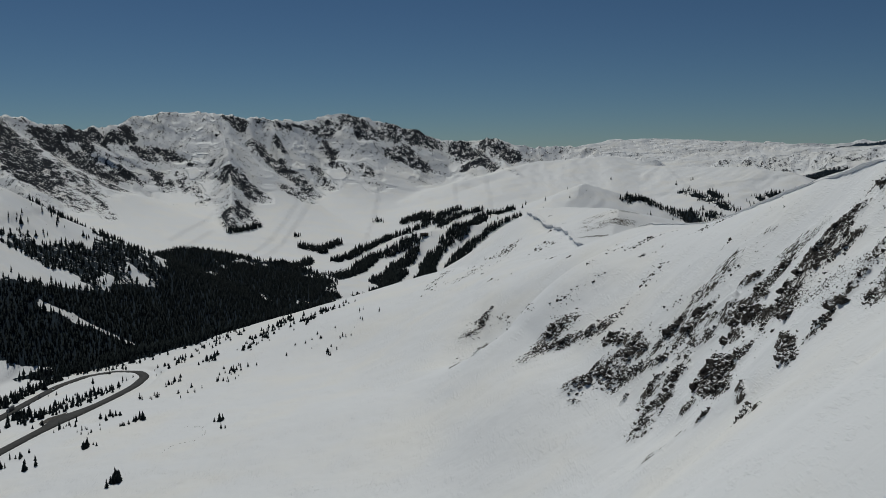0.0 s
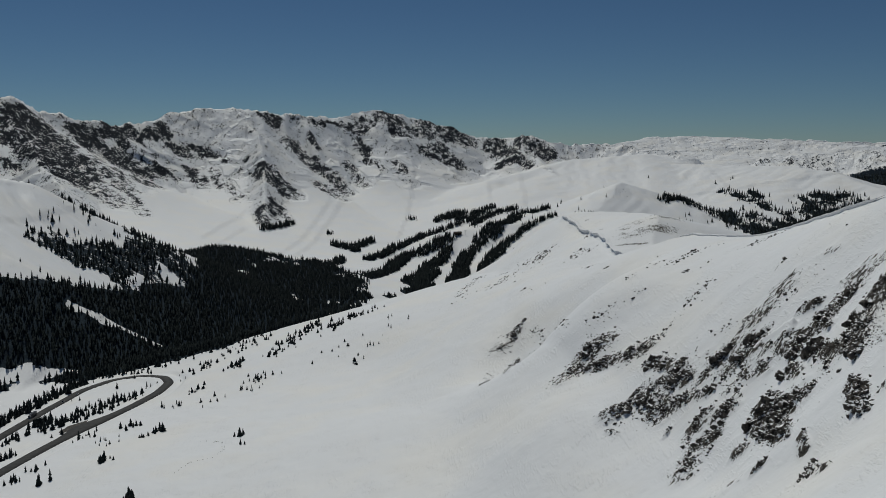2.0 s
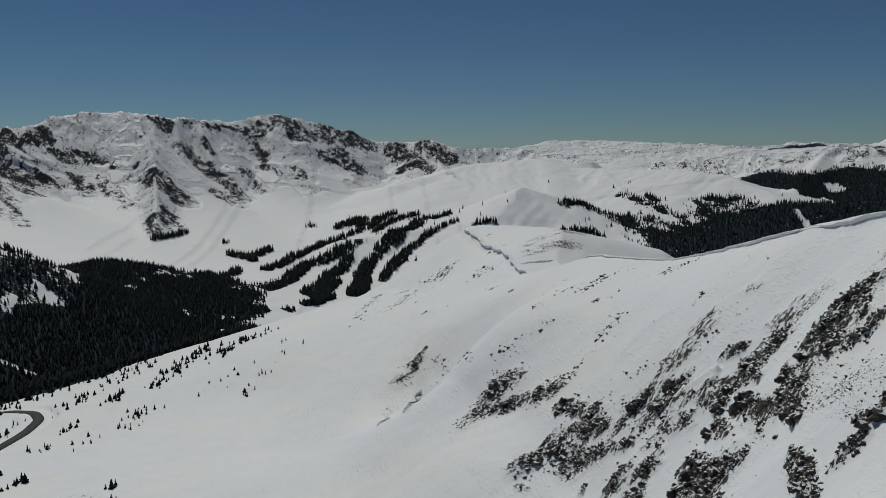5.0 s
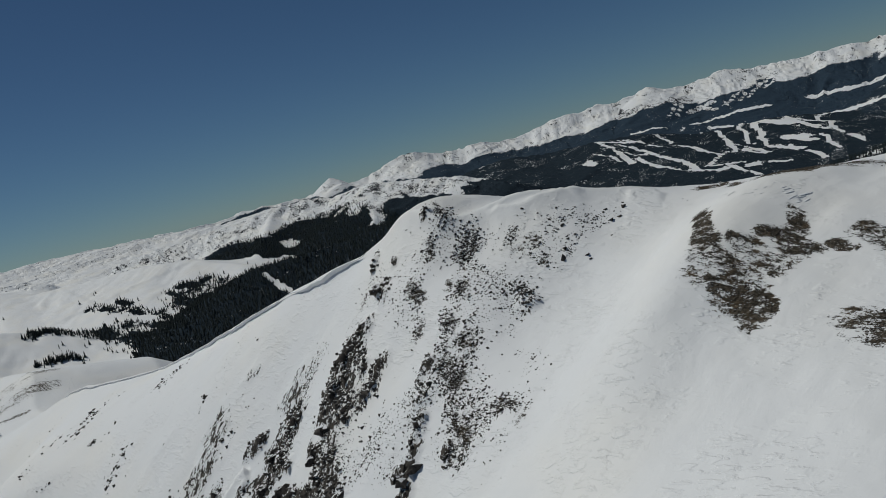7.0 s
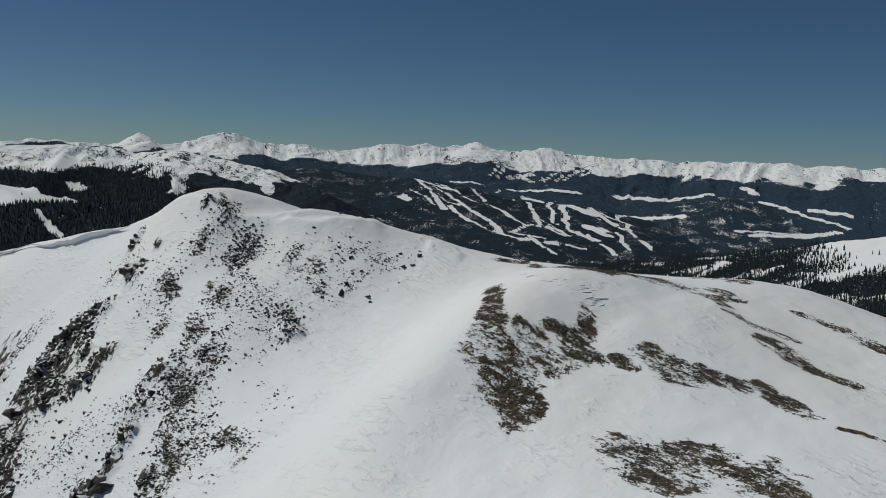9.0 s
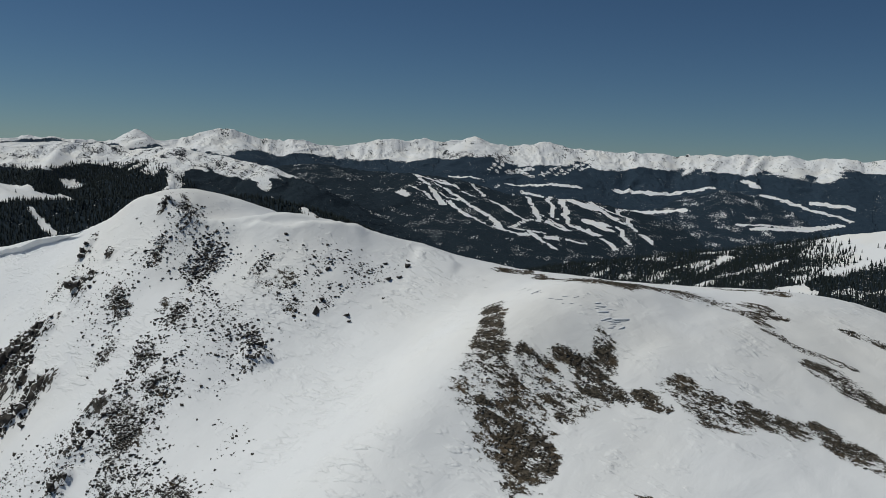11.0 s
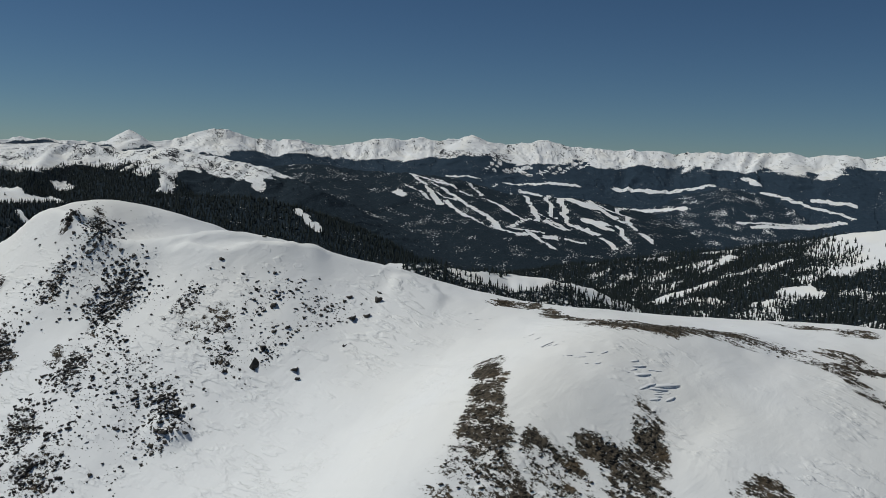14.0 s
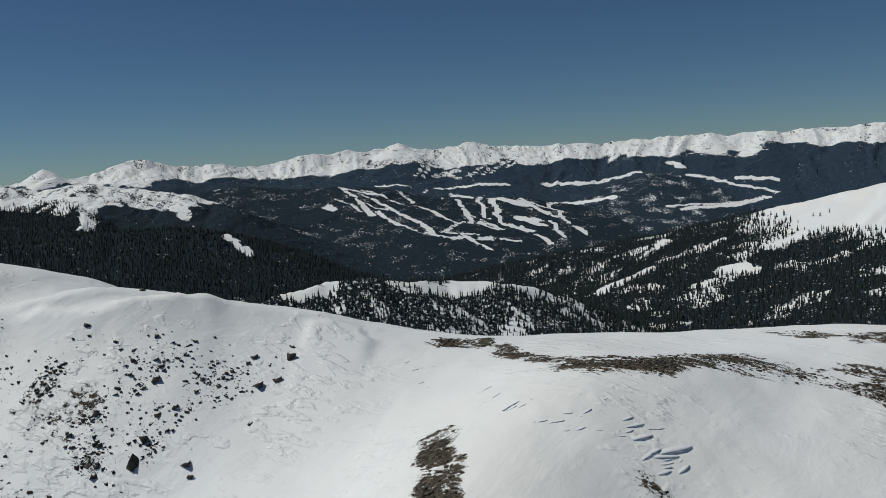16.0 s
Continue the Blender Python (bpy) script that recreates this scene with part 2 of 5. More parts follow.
def undulation(x, y):
    out = np.zeros(x.shape)
    for raster, x0, y0, dx, dy, spread in ((UNDULATION, 100, 165, 30, 30, 17.0), (FACE_SWELL, 40, 440, 50, 60, 35.0), (SUMMIT_SWELL, 140, 250, 20, 20, 11.0)):
        x1, y1 = x0 + dx * (len(raster[0]) - 1), y0 + dy * (len(raster) - 1)
        near = (x > x0 - 4 * spread) & (x < x1 + 4 * spread) & (y > y0 - 4 * spread) & (y < y1 + 4 * spread)
        px, py = x[near], y[near]
        total = np.zeros(px.shape)
        for j, row in enumerate(raster):
            for i, size in enumerate(row):
                total += size * np.exp(-((px - x0 - dx * i) ** 2 + (py - y0 - dy * j) ** 2) / (2 * spread ** 2))
        out[near] += total
    return out


# the edge of the knoll's snow lip
LIP_Y, LIP_X = [830, 850, 900, 950, 1040, 1142], [134, 130, 129, 128, 118, 107]


def rim_size(y):
    return step(372, 395, y) * step(835, 780, y) * (1 - 0.9 * np.exp(-((y - 432) / 14) ** 2)) * (0.85 + 0.3 * fbm(y / 23, y / 60, 2, 76))


def near_ridge(x, y):
    cx, cz = catmull(STATION, CREST_X, y), catmull(STATION, CREST_Z, y)
    fx, fz = catmull(STATION, FACE_X, y), catmull(STATION, FACE_Z, y)
    ax, az = catmull(STATION, APRON_X, y), catmull(STATION, APRON_Z, y)
    vx, vz = catmull(STATION, VALE_X, y), catmull(STATION, VALE_Z, y)
    face = cz + (cz - fz) / (cx - fx) * (x - cx)
    u = np.clip((x - fx) / (cx - fx), 0, 1)
    face = face + 4 * u * (1 - u) * catmull(STATION, BULGE, y)
    apron = fz + (fz - az) / (fx - ax) * (x - fx)
    vale = az + (az - vz) / (ax - vx) * (x - ax)
    out = vz + 0.12 * (x - vx)
    low = smooth_max(apron, smooth_max(vale, out, 8), 8)
    mix = step(fx - 10, fx + 10, x)
    front = np.where(fz - az > 0, face * mix + low * (1 - mix), face)
    # the shoulder falls gently away behind the crest, the narrow ridge steeply
    broad = np.exp(-((y - 235) / 75) ** 2) + 0.6 * step(180, 100, y)
    knoll = step(780, 880, y) * step(1250, 1050, y)
    gentle = 0.62 - 0.43 * np.clip(broad, 0, 1) - 0.40 * knoll
    width = 45 + 230 * np.clip(broad, 0, 1) + 60 * knoll
    past = np.maximum(x - cx, 0)
    back = cz - gentle * past - np.maximum(past - width, 0) * (0.62 - gentle) - 0.0006 * np.minimum(past, 200) ** 2 * np.clip(broad, 0, 1)
    round_off = 5 + 12 * np.clip(broad, 0, 1) + 14 * knoll
    z = np.where(x < cx, front, back)
    z = z - 0.12 * round_off * np.exp(-((x - cx) / round_off) ** 2) + 1.0
    z = z + 1.1 * fbm(x / 38, y / 38, 3, 8)
    z = z + undulation(x, y)
    # the overhanging snow lip on the knoll
    lip = np.interp(y, LIP_Y, LIP_X) + 2.5 * fbm(y / 14, y / 40, 3, 77)
    z = z + 4.2 * step(825, 850, y) * step(1160, 1130, y) * step(-1.5, 1.5, x - lip) * np.exp(-np.maximum(x - lip, 0) / 45)
    # and a smaller one along the narrow crest
    edge = cx - 2.0 + 1.2 * fbm(y / 11, y / 30, 3, 79)
    z = z - 1.7 * rim_size(y) * step(1.2, -1.0, x - edge) * np.exp(-np.maximum(edge - x, 0) / 22)
    return z - np.maximum(y - 1250, 0) * 0.5 - np.maximum(-150 - y, 0) * 0.2


# Crest lines of the hills: points (x, y, z), slope by the crest, width of the steep part, slope of the foot,
# roughness, crest jaggedness, rockiness, height below which forest grows.
HILLS = []


def hill_line(*values):
    HILLS.append(values)


hill_line("east_wall", [(-2016, 2861, 682), (-1786, 3125, 692), (-1694, 3233, 705), (-1645, 3314, 662), (-1564, 3408, 644), (-1456, 3510, 619), (-1354, 3657, 630), (-1303, 3782, 671), (-1186, 3872, 685), (-1072, 3906, 697), (-920, 3995, 677), (-734, 4084, 658), (-616, 4155, 657), (-544, 4215, 690), (-454, 4226, 697), (-336, 4287, 666), (-228, 4294, 647), (-119, 4298, 619), (-24, 4300, 570), (138, 4248, 569), (243, 4193, 589), (344, 4136, 551), (493, 4171, 544), (709, 4038, 530), (907, 3896, 499)], 0.78, 540, 0.09, 0.8, 13, 1.0, 60)
hill_line("flat_spur", [(-1072, 3905, 651), (-922, 3738, 582), (-839, 3501, 462), (-780, 3258, 361), (-734, 3012, 275), (-697, 2815, 227)], 0.85, 260, 0.36, 0.28, 6, 1.15, 110)
hill_line("buttress", [(-1504, 3468, 588), (-1311, 3191, 429), (-1114, 2893, 278)], 0.8, 260, 0.34, 0.7, 10, 1.2, 60)
hill_line("buttress", [(-1687, 3236, 634), (-1416, 2870, 456), (-1219, 2631, 375)], 0.8, 260, 0.34, 0.7, 10, 1.2, 60)
hill_line("mid_spur", [(-454, 4226, 653), (-365, 3983, 478), (-313, 3787, 359)], 0.9, 160, 0.34, 0.4, 8, 1.3, 60)
hill_line("mid_spur", [(-133, 4298, 580), (-114, 4048, 450), (-98, 3899, 378)], 0.9, 160, 0.34, 0.4, 8, 1.3, 60)
hill_line("low_spur", [(243, 4193, 544), (278, 3940, 449), (328, 3786, 402)], 0.85, 140, 0.34, 0.4, 7, 1.2, 60)
hill_line("left_spur", [(-964, 1400, 516), (-851, 1699, 444), (-820, 1769, 405), (-795, 1835, 360), (-766, 1901, 287), (-745, 1963, 177)], 0.6, 200, 0.45, 0.25, 3, 0.1, 300)
hill_line("forest_hill", [(-772, 1736, 215), (-765, 1956, 229), (-742, 2071, 243), (-646, 2155, 268), (-500, 2245, 239), (-400, 2163, 183), (-342, 2021, 151)], 0.25, 300, 0.09, 0.3, 3, 0.0, 400)
hill_line("knob", [(-121, 2897, 239), (123, 2947, 262), (321, 3033, 308), (506, 3160, 398), (661, 3080, 352), (772, 2899, 284)], 0.42, 220, 0.28, 0.3, 3, 0.12, 120)
hill_line("gentle_hill", [(70, 3790, 370), (425, 3969, 453), (745, 3921, 478), (795, 3809, 438), (1001, 3656, 438), (1187, 3493, 441), (1312, 3339, 421), (1381, 3093, 370)], 0.3, 300, 0.2, 0.22, 2, 0.05, 335)
hill_line("mesa", [(662, 4543, 510), (890, 4657, 548), (1189, 4640, 556), (1413, 4576, 540), (1631, 4502, 533), (1920, 4330, 504), (2137, 4170, 523)], 0.45, 220, 0.2, 0.3, 4, 0.4, 300)
hill_line("white_mountain", [(1267, 3984, 459), (1530, 3893, 477), (1693, 3772, 491), (1842, 3702, 508), (2031, 3602, 523), (2091, 3509, 501), (2122, 3373, 517), (2141, 3241, 523), (2201, 3139, 503), (2242, 3048, 491), (2300, 2876, 471), (2334, 2783, 442), (2298, 2614, 411)], 0.55, 220, 0.3, 0.9, 7, 0.7, 402)
hill_line("white_spur", [(2141, 3241, 512), (2013, 3086, 434), (1852, 2893, 350)], 0.55, 150, 0.3, 0.5, 4, 0.3, 402)
hill_line("white_spur", [(1879, 3683, 502), (1651, 3406, 397), (1532, 3241, 364)], 0.55, 150, 0.3, 0.5, 4, 0.3, 402)
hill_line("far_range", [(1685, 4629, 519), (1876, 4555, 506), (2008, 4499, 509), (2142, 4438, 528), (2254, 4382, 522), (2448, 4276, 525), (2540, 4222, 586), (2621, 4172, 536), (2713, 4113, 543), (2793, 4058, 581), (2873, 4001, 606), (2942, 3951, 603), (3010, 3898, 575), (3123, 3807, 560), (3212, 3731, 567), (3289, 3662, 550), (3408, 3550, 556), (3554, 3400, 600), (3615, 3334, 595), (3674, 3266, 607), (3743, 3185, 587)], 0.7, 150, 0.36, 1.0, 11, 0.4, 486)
hill_line("far_range", [(3743, 3185, 587), (3846, 3056, 623), (3901, 2983, 596), (3955, 2910, 575), (4071, 2738, 610), (4120, 2661, 580), (4211, 2508, 566), (4308, 2329, 570), (4396, 2149, 560), (4505, 1894, 575), (4562, 1742, 573), (4596, 1642, 579), (4620, 1566, 560), (4669, 1396, 580), (4689, 1322, 564), (4710, 1233, 573), (4755, 1019, 575), (4801, 712, 587), (4832, 308, 561)], 0.7, 150, 0.36, 1.0, 11, 0.4, 486)
hill_line("dark_hill", [(1224, 2657, 348), (1405, 2568, 355), (1593, 2457, 383), (1751, 2285, 381), (1839, 2148, 359), (1849, 2003, 310), (1872, 1839, 243)], 0.35, 300, 0.3, 0.3, 3, 0.0, 600)
hill_line("ski_hill", [(2733, 3225, 448), (2824, 3145, 455), (2983, 2992, 429), (3066, 2831, 433), (3172, 2629, 416), (3279, 2403, 359), (3482, 2181, 350), (3589, 1989, 314), (3563, 1817, 250), (3528, 1650, 211)], 0.26, 300, 0.24, 0.3, 3, 0.0, 600)
hill_line("mottled_hill", [(3867, 2104, 296), (4005, 1933, 356), (4076, 1765, 397), (4163, 1528, 358), (4172, 1328, 277), (4224, 1123, 257), (4285, 799, 222)], 0.35, 300, 0.25, 0.5, 3, 0.0, 600)
hill_line("mottled_hill", [(3665, 1836, 305), (3685, 1664, 252), (3697, 1497, 200)], 0.4, 200, 0.3, 0.5, 3, 0.0, 600)
hill_line("right_hill", [(2226, 309, 470), (2257, 501, 426), (2233, 632, 398), (2253, 762, 370), (2217, 884, 340), (2190, 959, 323), (2196, 1078, 303), (2129, 1219, 275), (2102, 1371, 246), (2062, 1525, 212)], 0.38, 300, 0.22, 0.35, 2, 0.05, 338)
hill_line("near_forest_spur", [(1026, 1130, 345), (1121, 1105, 354), (1161, 1060, 357), (1199, 1013, 346), (1265, 1008, 338), (1315, 933, 330), (1390, 904, 312), (1463, 875, 284)], 0.55, 200, 0.35, 0.3, 3, 0.0, 600)
hill_line("outcrop_spur", [(2122, 668, 283), (2012, 699, 269), (1903, 714, 262), (1843, 741, 236)], 0.6, 120, 0.3, 0.4, 6, 0.5, 262)
hill_line("low_spur", [(2023, 341, 320), (1811, 436, 292), (1733, 576, 239), (1630, 744, 208)], 0.4, 200, 0.3, 0.3, 3, 0.0, 330)


def hill(x, y, line, slope, width, foot, rough, jag, seed, grain=1.0):
    """Height of one hill; the crest comes down on both sides, broken into ribs and gullies that run down the slope."""
    best, rib, line_s, line_d = np.full(x.shape, -1e4), np.zeros(x.shape), np.zeros(x.shape), np.zeros(x.shape)
    pts = np.asarray(line, float)
    bend = 60 * fbm(x / 220, y / 220, 3, 40 + seed)
    wx, wy = x + 45 * fbm(x / 130, y / 130, 3, 44 + seed), y + 45 * fbm(x / 130, y / 130, 3, 46 + seed)
    massif = ridged(wx / 300, wy / 300, 2, 50 + seed)
    teeth = jag * ridged(x / 60, y / 60, 4, 11 + seed)
    run = 0.0
    for a, b in zip(pts[:-1], pts[1:]):
        dx, dy = b[0] - a[0], b[1] - a[1]
        long = math.hypot(dx, dy)
        u = np.clip(((x - a[0]) * dx + (y - a[1]) * dy) / (long * long), 0, 1)
        d = np.hypot(x - a[0] - u * dx, y - a[1] - u * dy)
        drop = foot * d + (slope - foot) * width * np.tanh(d / width)
        top = a[2] + u * (b[2] - a[2]) - drop
        close = top > best - 60
        s = (run + u * long + bend)[close]
        dc = d[close]
        ribs = 0.44 * ridged(s / (95 * grain), dc / 1100, 2, 60 + seed) + 0.32 * ridged(s / (31 * grain), dc / 900, 2, 90 + seed) + 0.24 * massif[close]
        size = rough * 62 * (dc / (dc + 60)) * np.exp(-(dc / 420) ** 2)
        height = top[close] + ribs * size + teeth[close] * np.exp(-dc / 70)
        higher = height > best[close]
        rib[close] = np.where(higher, ribs, rib[close])
        line_s[close], line_d[close] = np.where(higher, s, line_s[close]), np.where(higher, dc, line_d[close])
        best[close] = np.maximum(best[close], height)
        run += long
    return best, rib, line_s, line_d


def base_height(x, y):
    west = np.interp(y, [0, 800, 1000, 1300, 2000, 2600, 3500, 4400, 5000], [230, 238, 225, 192, 130, 85, 120, 200, 200])
    east = np.interp(np.hypot(x, y), [0, 900, 1500, 3500, 4300, 5000], [100, 100, 105, 120, 240, 330])
    mix = step(400, 900, x)
    return west * (1 - mix) + east * mix + 10 * fbm(x / 300, y / 300, 4, 5)


def terrain(x, y, ribs=False):
    """Height of the ground, and the number of the hill that it belongs to (-1: valley, 99: the near ridge)."""
    z = base_height(x, y)
    owner, rib, line_s, line_d = np.full(x.shape, -1), np.zeros(x.shape), x.copy(), y.copy()
    reach = {"far_range": 1500, "mesa": 1500}
    for k, (name, line, slope, width, foot, rough, jag, rock, trees) in enumerate(HILLS):
        pts = np.asarray(line, float)
        far = reach.get(name, 1800)
        near = (x > pts[:, 0].min() - far) & (x < pts[:, 0].max() + far) & (y > pts[:, 1].min() - far) & (y < pts[:, 1].max() + far)
        if near.any():
            h, r, hs, hd = hill(x[near], y[near], line, slope, width, foot, rough, jag, k, 0.8 if name == "far_range" else 1.0)
            over = h > z[near]
            rib[near] = np.where(over, r, rib[near])
            line_s[near], line_d[near] = np.where(over, hs + 977.0 * k, line_s[near]), np.where(over, hd, line_d[near])
            owner[near] = np.where(over, k, owner[near])
            z[near] = smooth_max(z[near], h, 14)
    ridge = near_ridge(x, y)
    close = np.hypot(x - 60, y - 110) < 1900
    owner = np.where((ridge > z) & close, 99, owner)
    z = np.where(close, smooth_max(z, ridge, 6), z)
    return (z, owner, rib, line_s, line_d) if ribs else (z, owner)


# Patches as strokes on the plan: x, y to x, y and half width.
GRASS = [(205, 244, 190, 234, 2), (189, 234, 182, 226, 2.9), (180, 226, 175, 217, 4.8), (175, 217, 169, 211, 3.2), (187, 221, 184, 213, 2.6), (177, 214, 172, 208, 1.3), (190, 225, 190, 221, 1.8), (195, 221, 196, 219, 1.6), (205, 219, 197, 215, 1.9), (196, 218, 190, 212, 2.1), (194, 212, 192, 208, 1.5), (195, 206, 194, 203, 1.6), (202, 203, 197, 196, 3), (201, 198, 200, 192, 3.4), (203, 193, 205, 185, 2.4)]
LOW_GRASS = [(241, 202, 238, 195, 1.5), (238, 195, 240, 187, 1.7), (232, 188, 227, 180, 3), (227, 180, 227, 171, 2.1), (208, 181, 205, 176, 1.9), (207, 176, 204, 171, 2), (171, 190, 168, 181, 4.4), (176, 184, 175, 177, 3.1), (177, 177, 176, 169, 4.6),
             (175, 170, 174, 164, 2.3), (203, 165, 203, 158, 0.8), (260, 192, 262, 181, 1.9), (247, 209, 253, 202, 1.3), (260, 176, 258, 171, 2.9)]
TOP_GRASS = [(239, 267, 242, 262, 1.5), (240, 257, 229, 241, 2), (226, 237, 231, 230, 3.6), (231, 230, 247, 225, 3.2), (242, 223, 246, 216, 3.4), (247, 216, 244, 206, 2), (277, 226, 272, 218, 2.6), (270, 213, 271, 210, 2), (253, 212, 253, 207, 2)]
KNOLL_GRASS = [(148, 905, 185, 915, 16), (150, 940, 200, 960, 14), (140, 870, 160, 868, 6)]
# bedrock: by the summit, low on the face, high on the face
CRAGS = [(160, 355, 151, 351, 6.1), (159, 347, 156, 341, 1.7), (156, 331, 154, 332, 2.6), (149, 340, 151, 331, 1.8), (147, 339, 146, 347, 0.9), (140, 298, 138, 297, 1.7), (185, 363, 183, 362, 1.4), (181, 347, 181, 346, 0.8), (175, 346, 173, 345, 1.9),
         (140, 351, 131, 330, 1.7), (179, 287, 180, 285, 1.7), (192, 338, 190, 337, 1.2)]
FACE_CRAGS = [(70, 476, 84, 476, 4.4), (86, 480, 92, 450, 4.4), (96, 474, 104, 455, 3.1), (95, 449, 102, 440, 2.7), (94, 501, 104, 470, 2.3), (55, 547, 66, 559, 5.9), (68, 561, 79, 556, 6.3), (68, 546, 82, 532, 2.9), (88, 527, 96, 518, 4.5),
              (20, 722, 34, 735, 5.5), (23, 617, 33, 699, 2), (112, 447, 117, 442, 3.4), (120, 429, 126, 425, 5.1), (131, 405, 131, 387, 2.2), (121, 407, 124, 401, 1.8), (127, 384, 125, 367, 1.7), (132, 374, 132, 355, 1.7), (115, 378, 113, 347, 3.1),
              (117, 354, 120, 345, 2.2)]
UPPER_CRAGS = [(106, 405, 111, 402, 2.6), (104, 436, 108, 427, 1.4), (141, 413, 146, 405, 1.6), (148, 390, 151, 384, 3.9), (142, 362, 135, 341, 1.5), (143, 400, 140, 377, 1.3), (151, 355, 157, 355, 6), (148, 340, 153, 353, 1.7), (155, 335, 155, 332, 1.2),
               (160, 361, 166, 348, 2.1), (122, 309, 119, 297, 1.8), (123, 317, 121, 310, 1.1), (126, 295, 130, 294, 2.1), (134, 302, 133, 295, 1), (138, 297, 144, 299, 1.4), (149, 303, 155, 306, 2.1), (139, 284, 137, 279, 1.3), (174, 351, 175, 346, 0.9)]
LOWER_CRAGS = [(96, 401, 88, 387, 4), (102, 393, 96, 398, 2.4), (110, 371, 107, 329, 2.4), (113, 363, 118, 345, 3.5), (108, 316, 106, 307, 1.2), (122, 314, 117, 293, 1.7), (99, 325, 96, 325, 1.1), (100, 291, 100, 277, 1.5), (101, 364, 103, 357, 1.7),
               (107, 400, 111, 396, 1.5), (98, 416, 102, 414, 3.7), (133, 349, 138, 349, 4.7), (132, 375, 131, 349, 1.6), (68, 463, 71, 458, 1.6), (89, 431, 92, 435, 0.9), (142, 383, 135, 400, 3.1)]
BEDROCK = CRAGS + FACE_CRAGS + UPPER_CRAGS + LOWER_CRAGS
# broken stone with soil between, scattered blocks, and stones far along the face
SCREE = [(199, 340, 191, 327, 2.6), (192, 321, 190, 315, 2.6), (185, 331, 182, 328, 2), (187, 320, 184, 315, 2.8), (178, 316, 175, 307, 2.7), (174, 332, 171, 323, 1.7), (167, 312, 166, 305, 2.2), (163, 318, 167, 322, 2), (162, 303, 156, 297, 3.9),
         (166, 298, 160, 295, 3.1), (159, 295, 153, 290, 2.7), (154, 295, 148, 288, 2.8), (147, 286, 142, 279, 3), (139, 283, 138, 276, 2.1), (193, 304, 196, 296, 3), (193, 294, 192, 289, 1.6), (184, 294, 178, 285, 2.1), (151, 274, 146, 261, 1.9)]
LOOSE = [(188, 312, 178, 294, 4.1), (204, 293, 209, 282, 4.6), (197, 288, 199, 278, 1.7), (162, 281, 162, 268, 2.1), (142, 266, 148, 268, 4.8), (151, 286, 144, 267, 2.9), (194, 312, 197, 306, 2.2), (152, 310, 144, 300, 3.8), (174, 291, 178, 281, 2),
         (173, 360, 177, 355, 4.4), (163, 383, 160, 388, 4.5), (141, 313, 139, 324, 4), (136, 333, 142, 352, 2), (134, 308, 135, 296, 1.9)]
FAR_STONES = [(-19, 968, 4, 1085, 5.4), (21, 947, 40, 1014, 4.6), (64, 992, 80, 1043, 11), (95, 894, 116, 914, 7.6), (122, 605, 148, 610, 8.7), (121, 524, 130, 536, 6.4), (159, 555, 171, 535, 5), (49, 724, 61, 605, 3.4), (76, 584, 93, 582, 5.4),
              (102, 512, 110, 524, 3.6), (118, 475, 130, 445, 2.1), (148, 401, 155, 382, 3.3), (142, 328, 146, 323, 3.2), (139, 436, 149, 429, 3.4), (5, 630, 13, 695, 3.3), (103, 482, 116, 406, 5.2), (124, 348, 134, 348, 8.9)]
SPARSE = [(186, 304, 199, 291, 8.6), (172, 303, 170, 284, 4.4), (159, 304, 149, 276, 5.1), (165, 333, 175, 332, 8.4), (157, 358, 142, 341, 9.3), (193, 324, 184, 308, 5.7), (206, 289, 209, 282, 5.4), (144, 305, 139, 286, 2.8), (135, 325, 138, 345, 3.3)]
# rock of the high wall: its shadowed left flank and the ridge, then the cirque
WALL_ROCK = [(-1677, 3160, -1644, 3216, 21), (-1636, 3098, -1564, 3110, 45), (-1567, 3158, -1507, 3159, 56), (-1623, 3030, -1564, 3028, 24), (-1555, 2912, -1533, 2906, 16), (-1513, 3005, -1442, 2995, 46), (-1473, 3107, -1403, 3104, 55), (-1432, 2994, -1334, 2945, 51), (-1357, 3042, -1270, 2951, 37),
             (-1436, 3322, -1360, 3292, 49), (-1362, 3350, -1294, 3339, 36), (-1306, 3158, -1222, 3046, 33), (-1257, 2942, -1191, 2894, 38), (-1289, 3325, -1214, 3386, 34), (-1218, 3219, -1198, 3250, 32), (-1159, 2984, -1076, 2838, 17), (-1373, 3438, -1328, 3623, 19), (-1435, 3484, -1381, 3516, 37),
             (-1296, 3596, -1290, 3679, 16), (-1529, 3344, -1458, 3431, 22)]
BOWL_ROCK = [(-1235, 3584, -1127, 3606, 26), (-1128, 3495, -1058, 3409, 22), (-1043, 3513, -988, 3397, 15), (-1088, 3632, -1014, 3573, 12), (-967, 3440, -923, 3357, 14), (-934, 3531, -956, 3484, 11), (-901, 3276, -895, 3335, 11), (-931, 3612, -964, 3558, 11), (-817, 3468, -730, 3421, 45),
             (-732, 3231, -682, 3097, 26), (-771, 3134, -712, 2968, 15), (-736, 3938, -701, 3880, 12), (-793, 3841, -681, 3757, 31), (-630, 3604, -551, 3539, 29), (-934, 3926, -891, 3958, 20)]
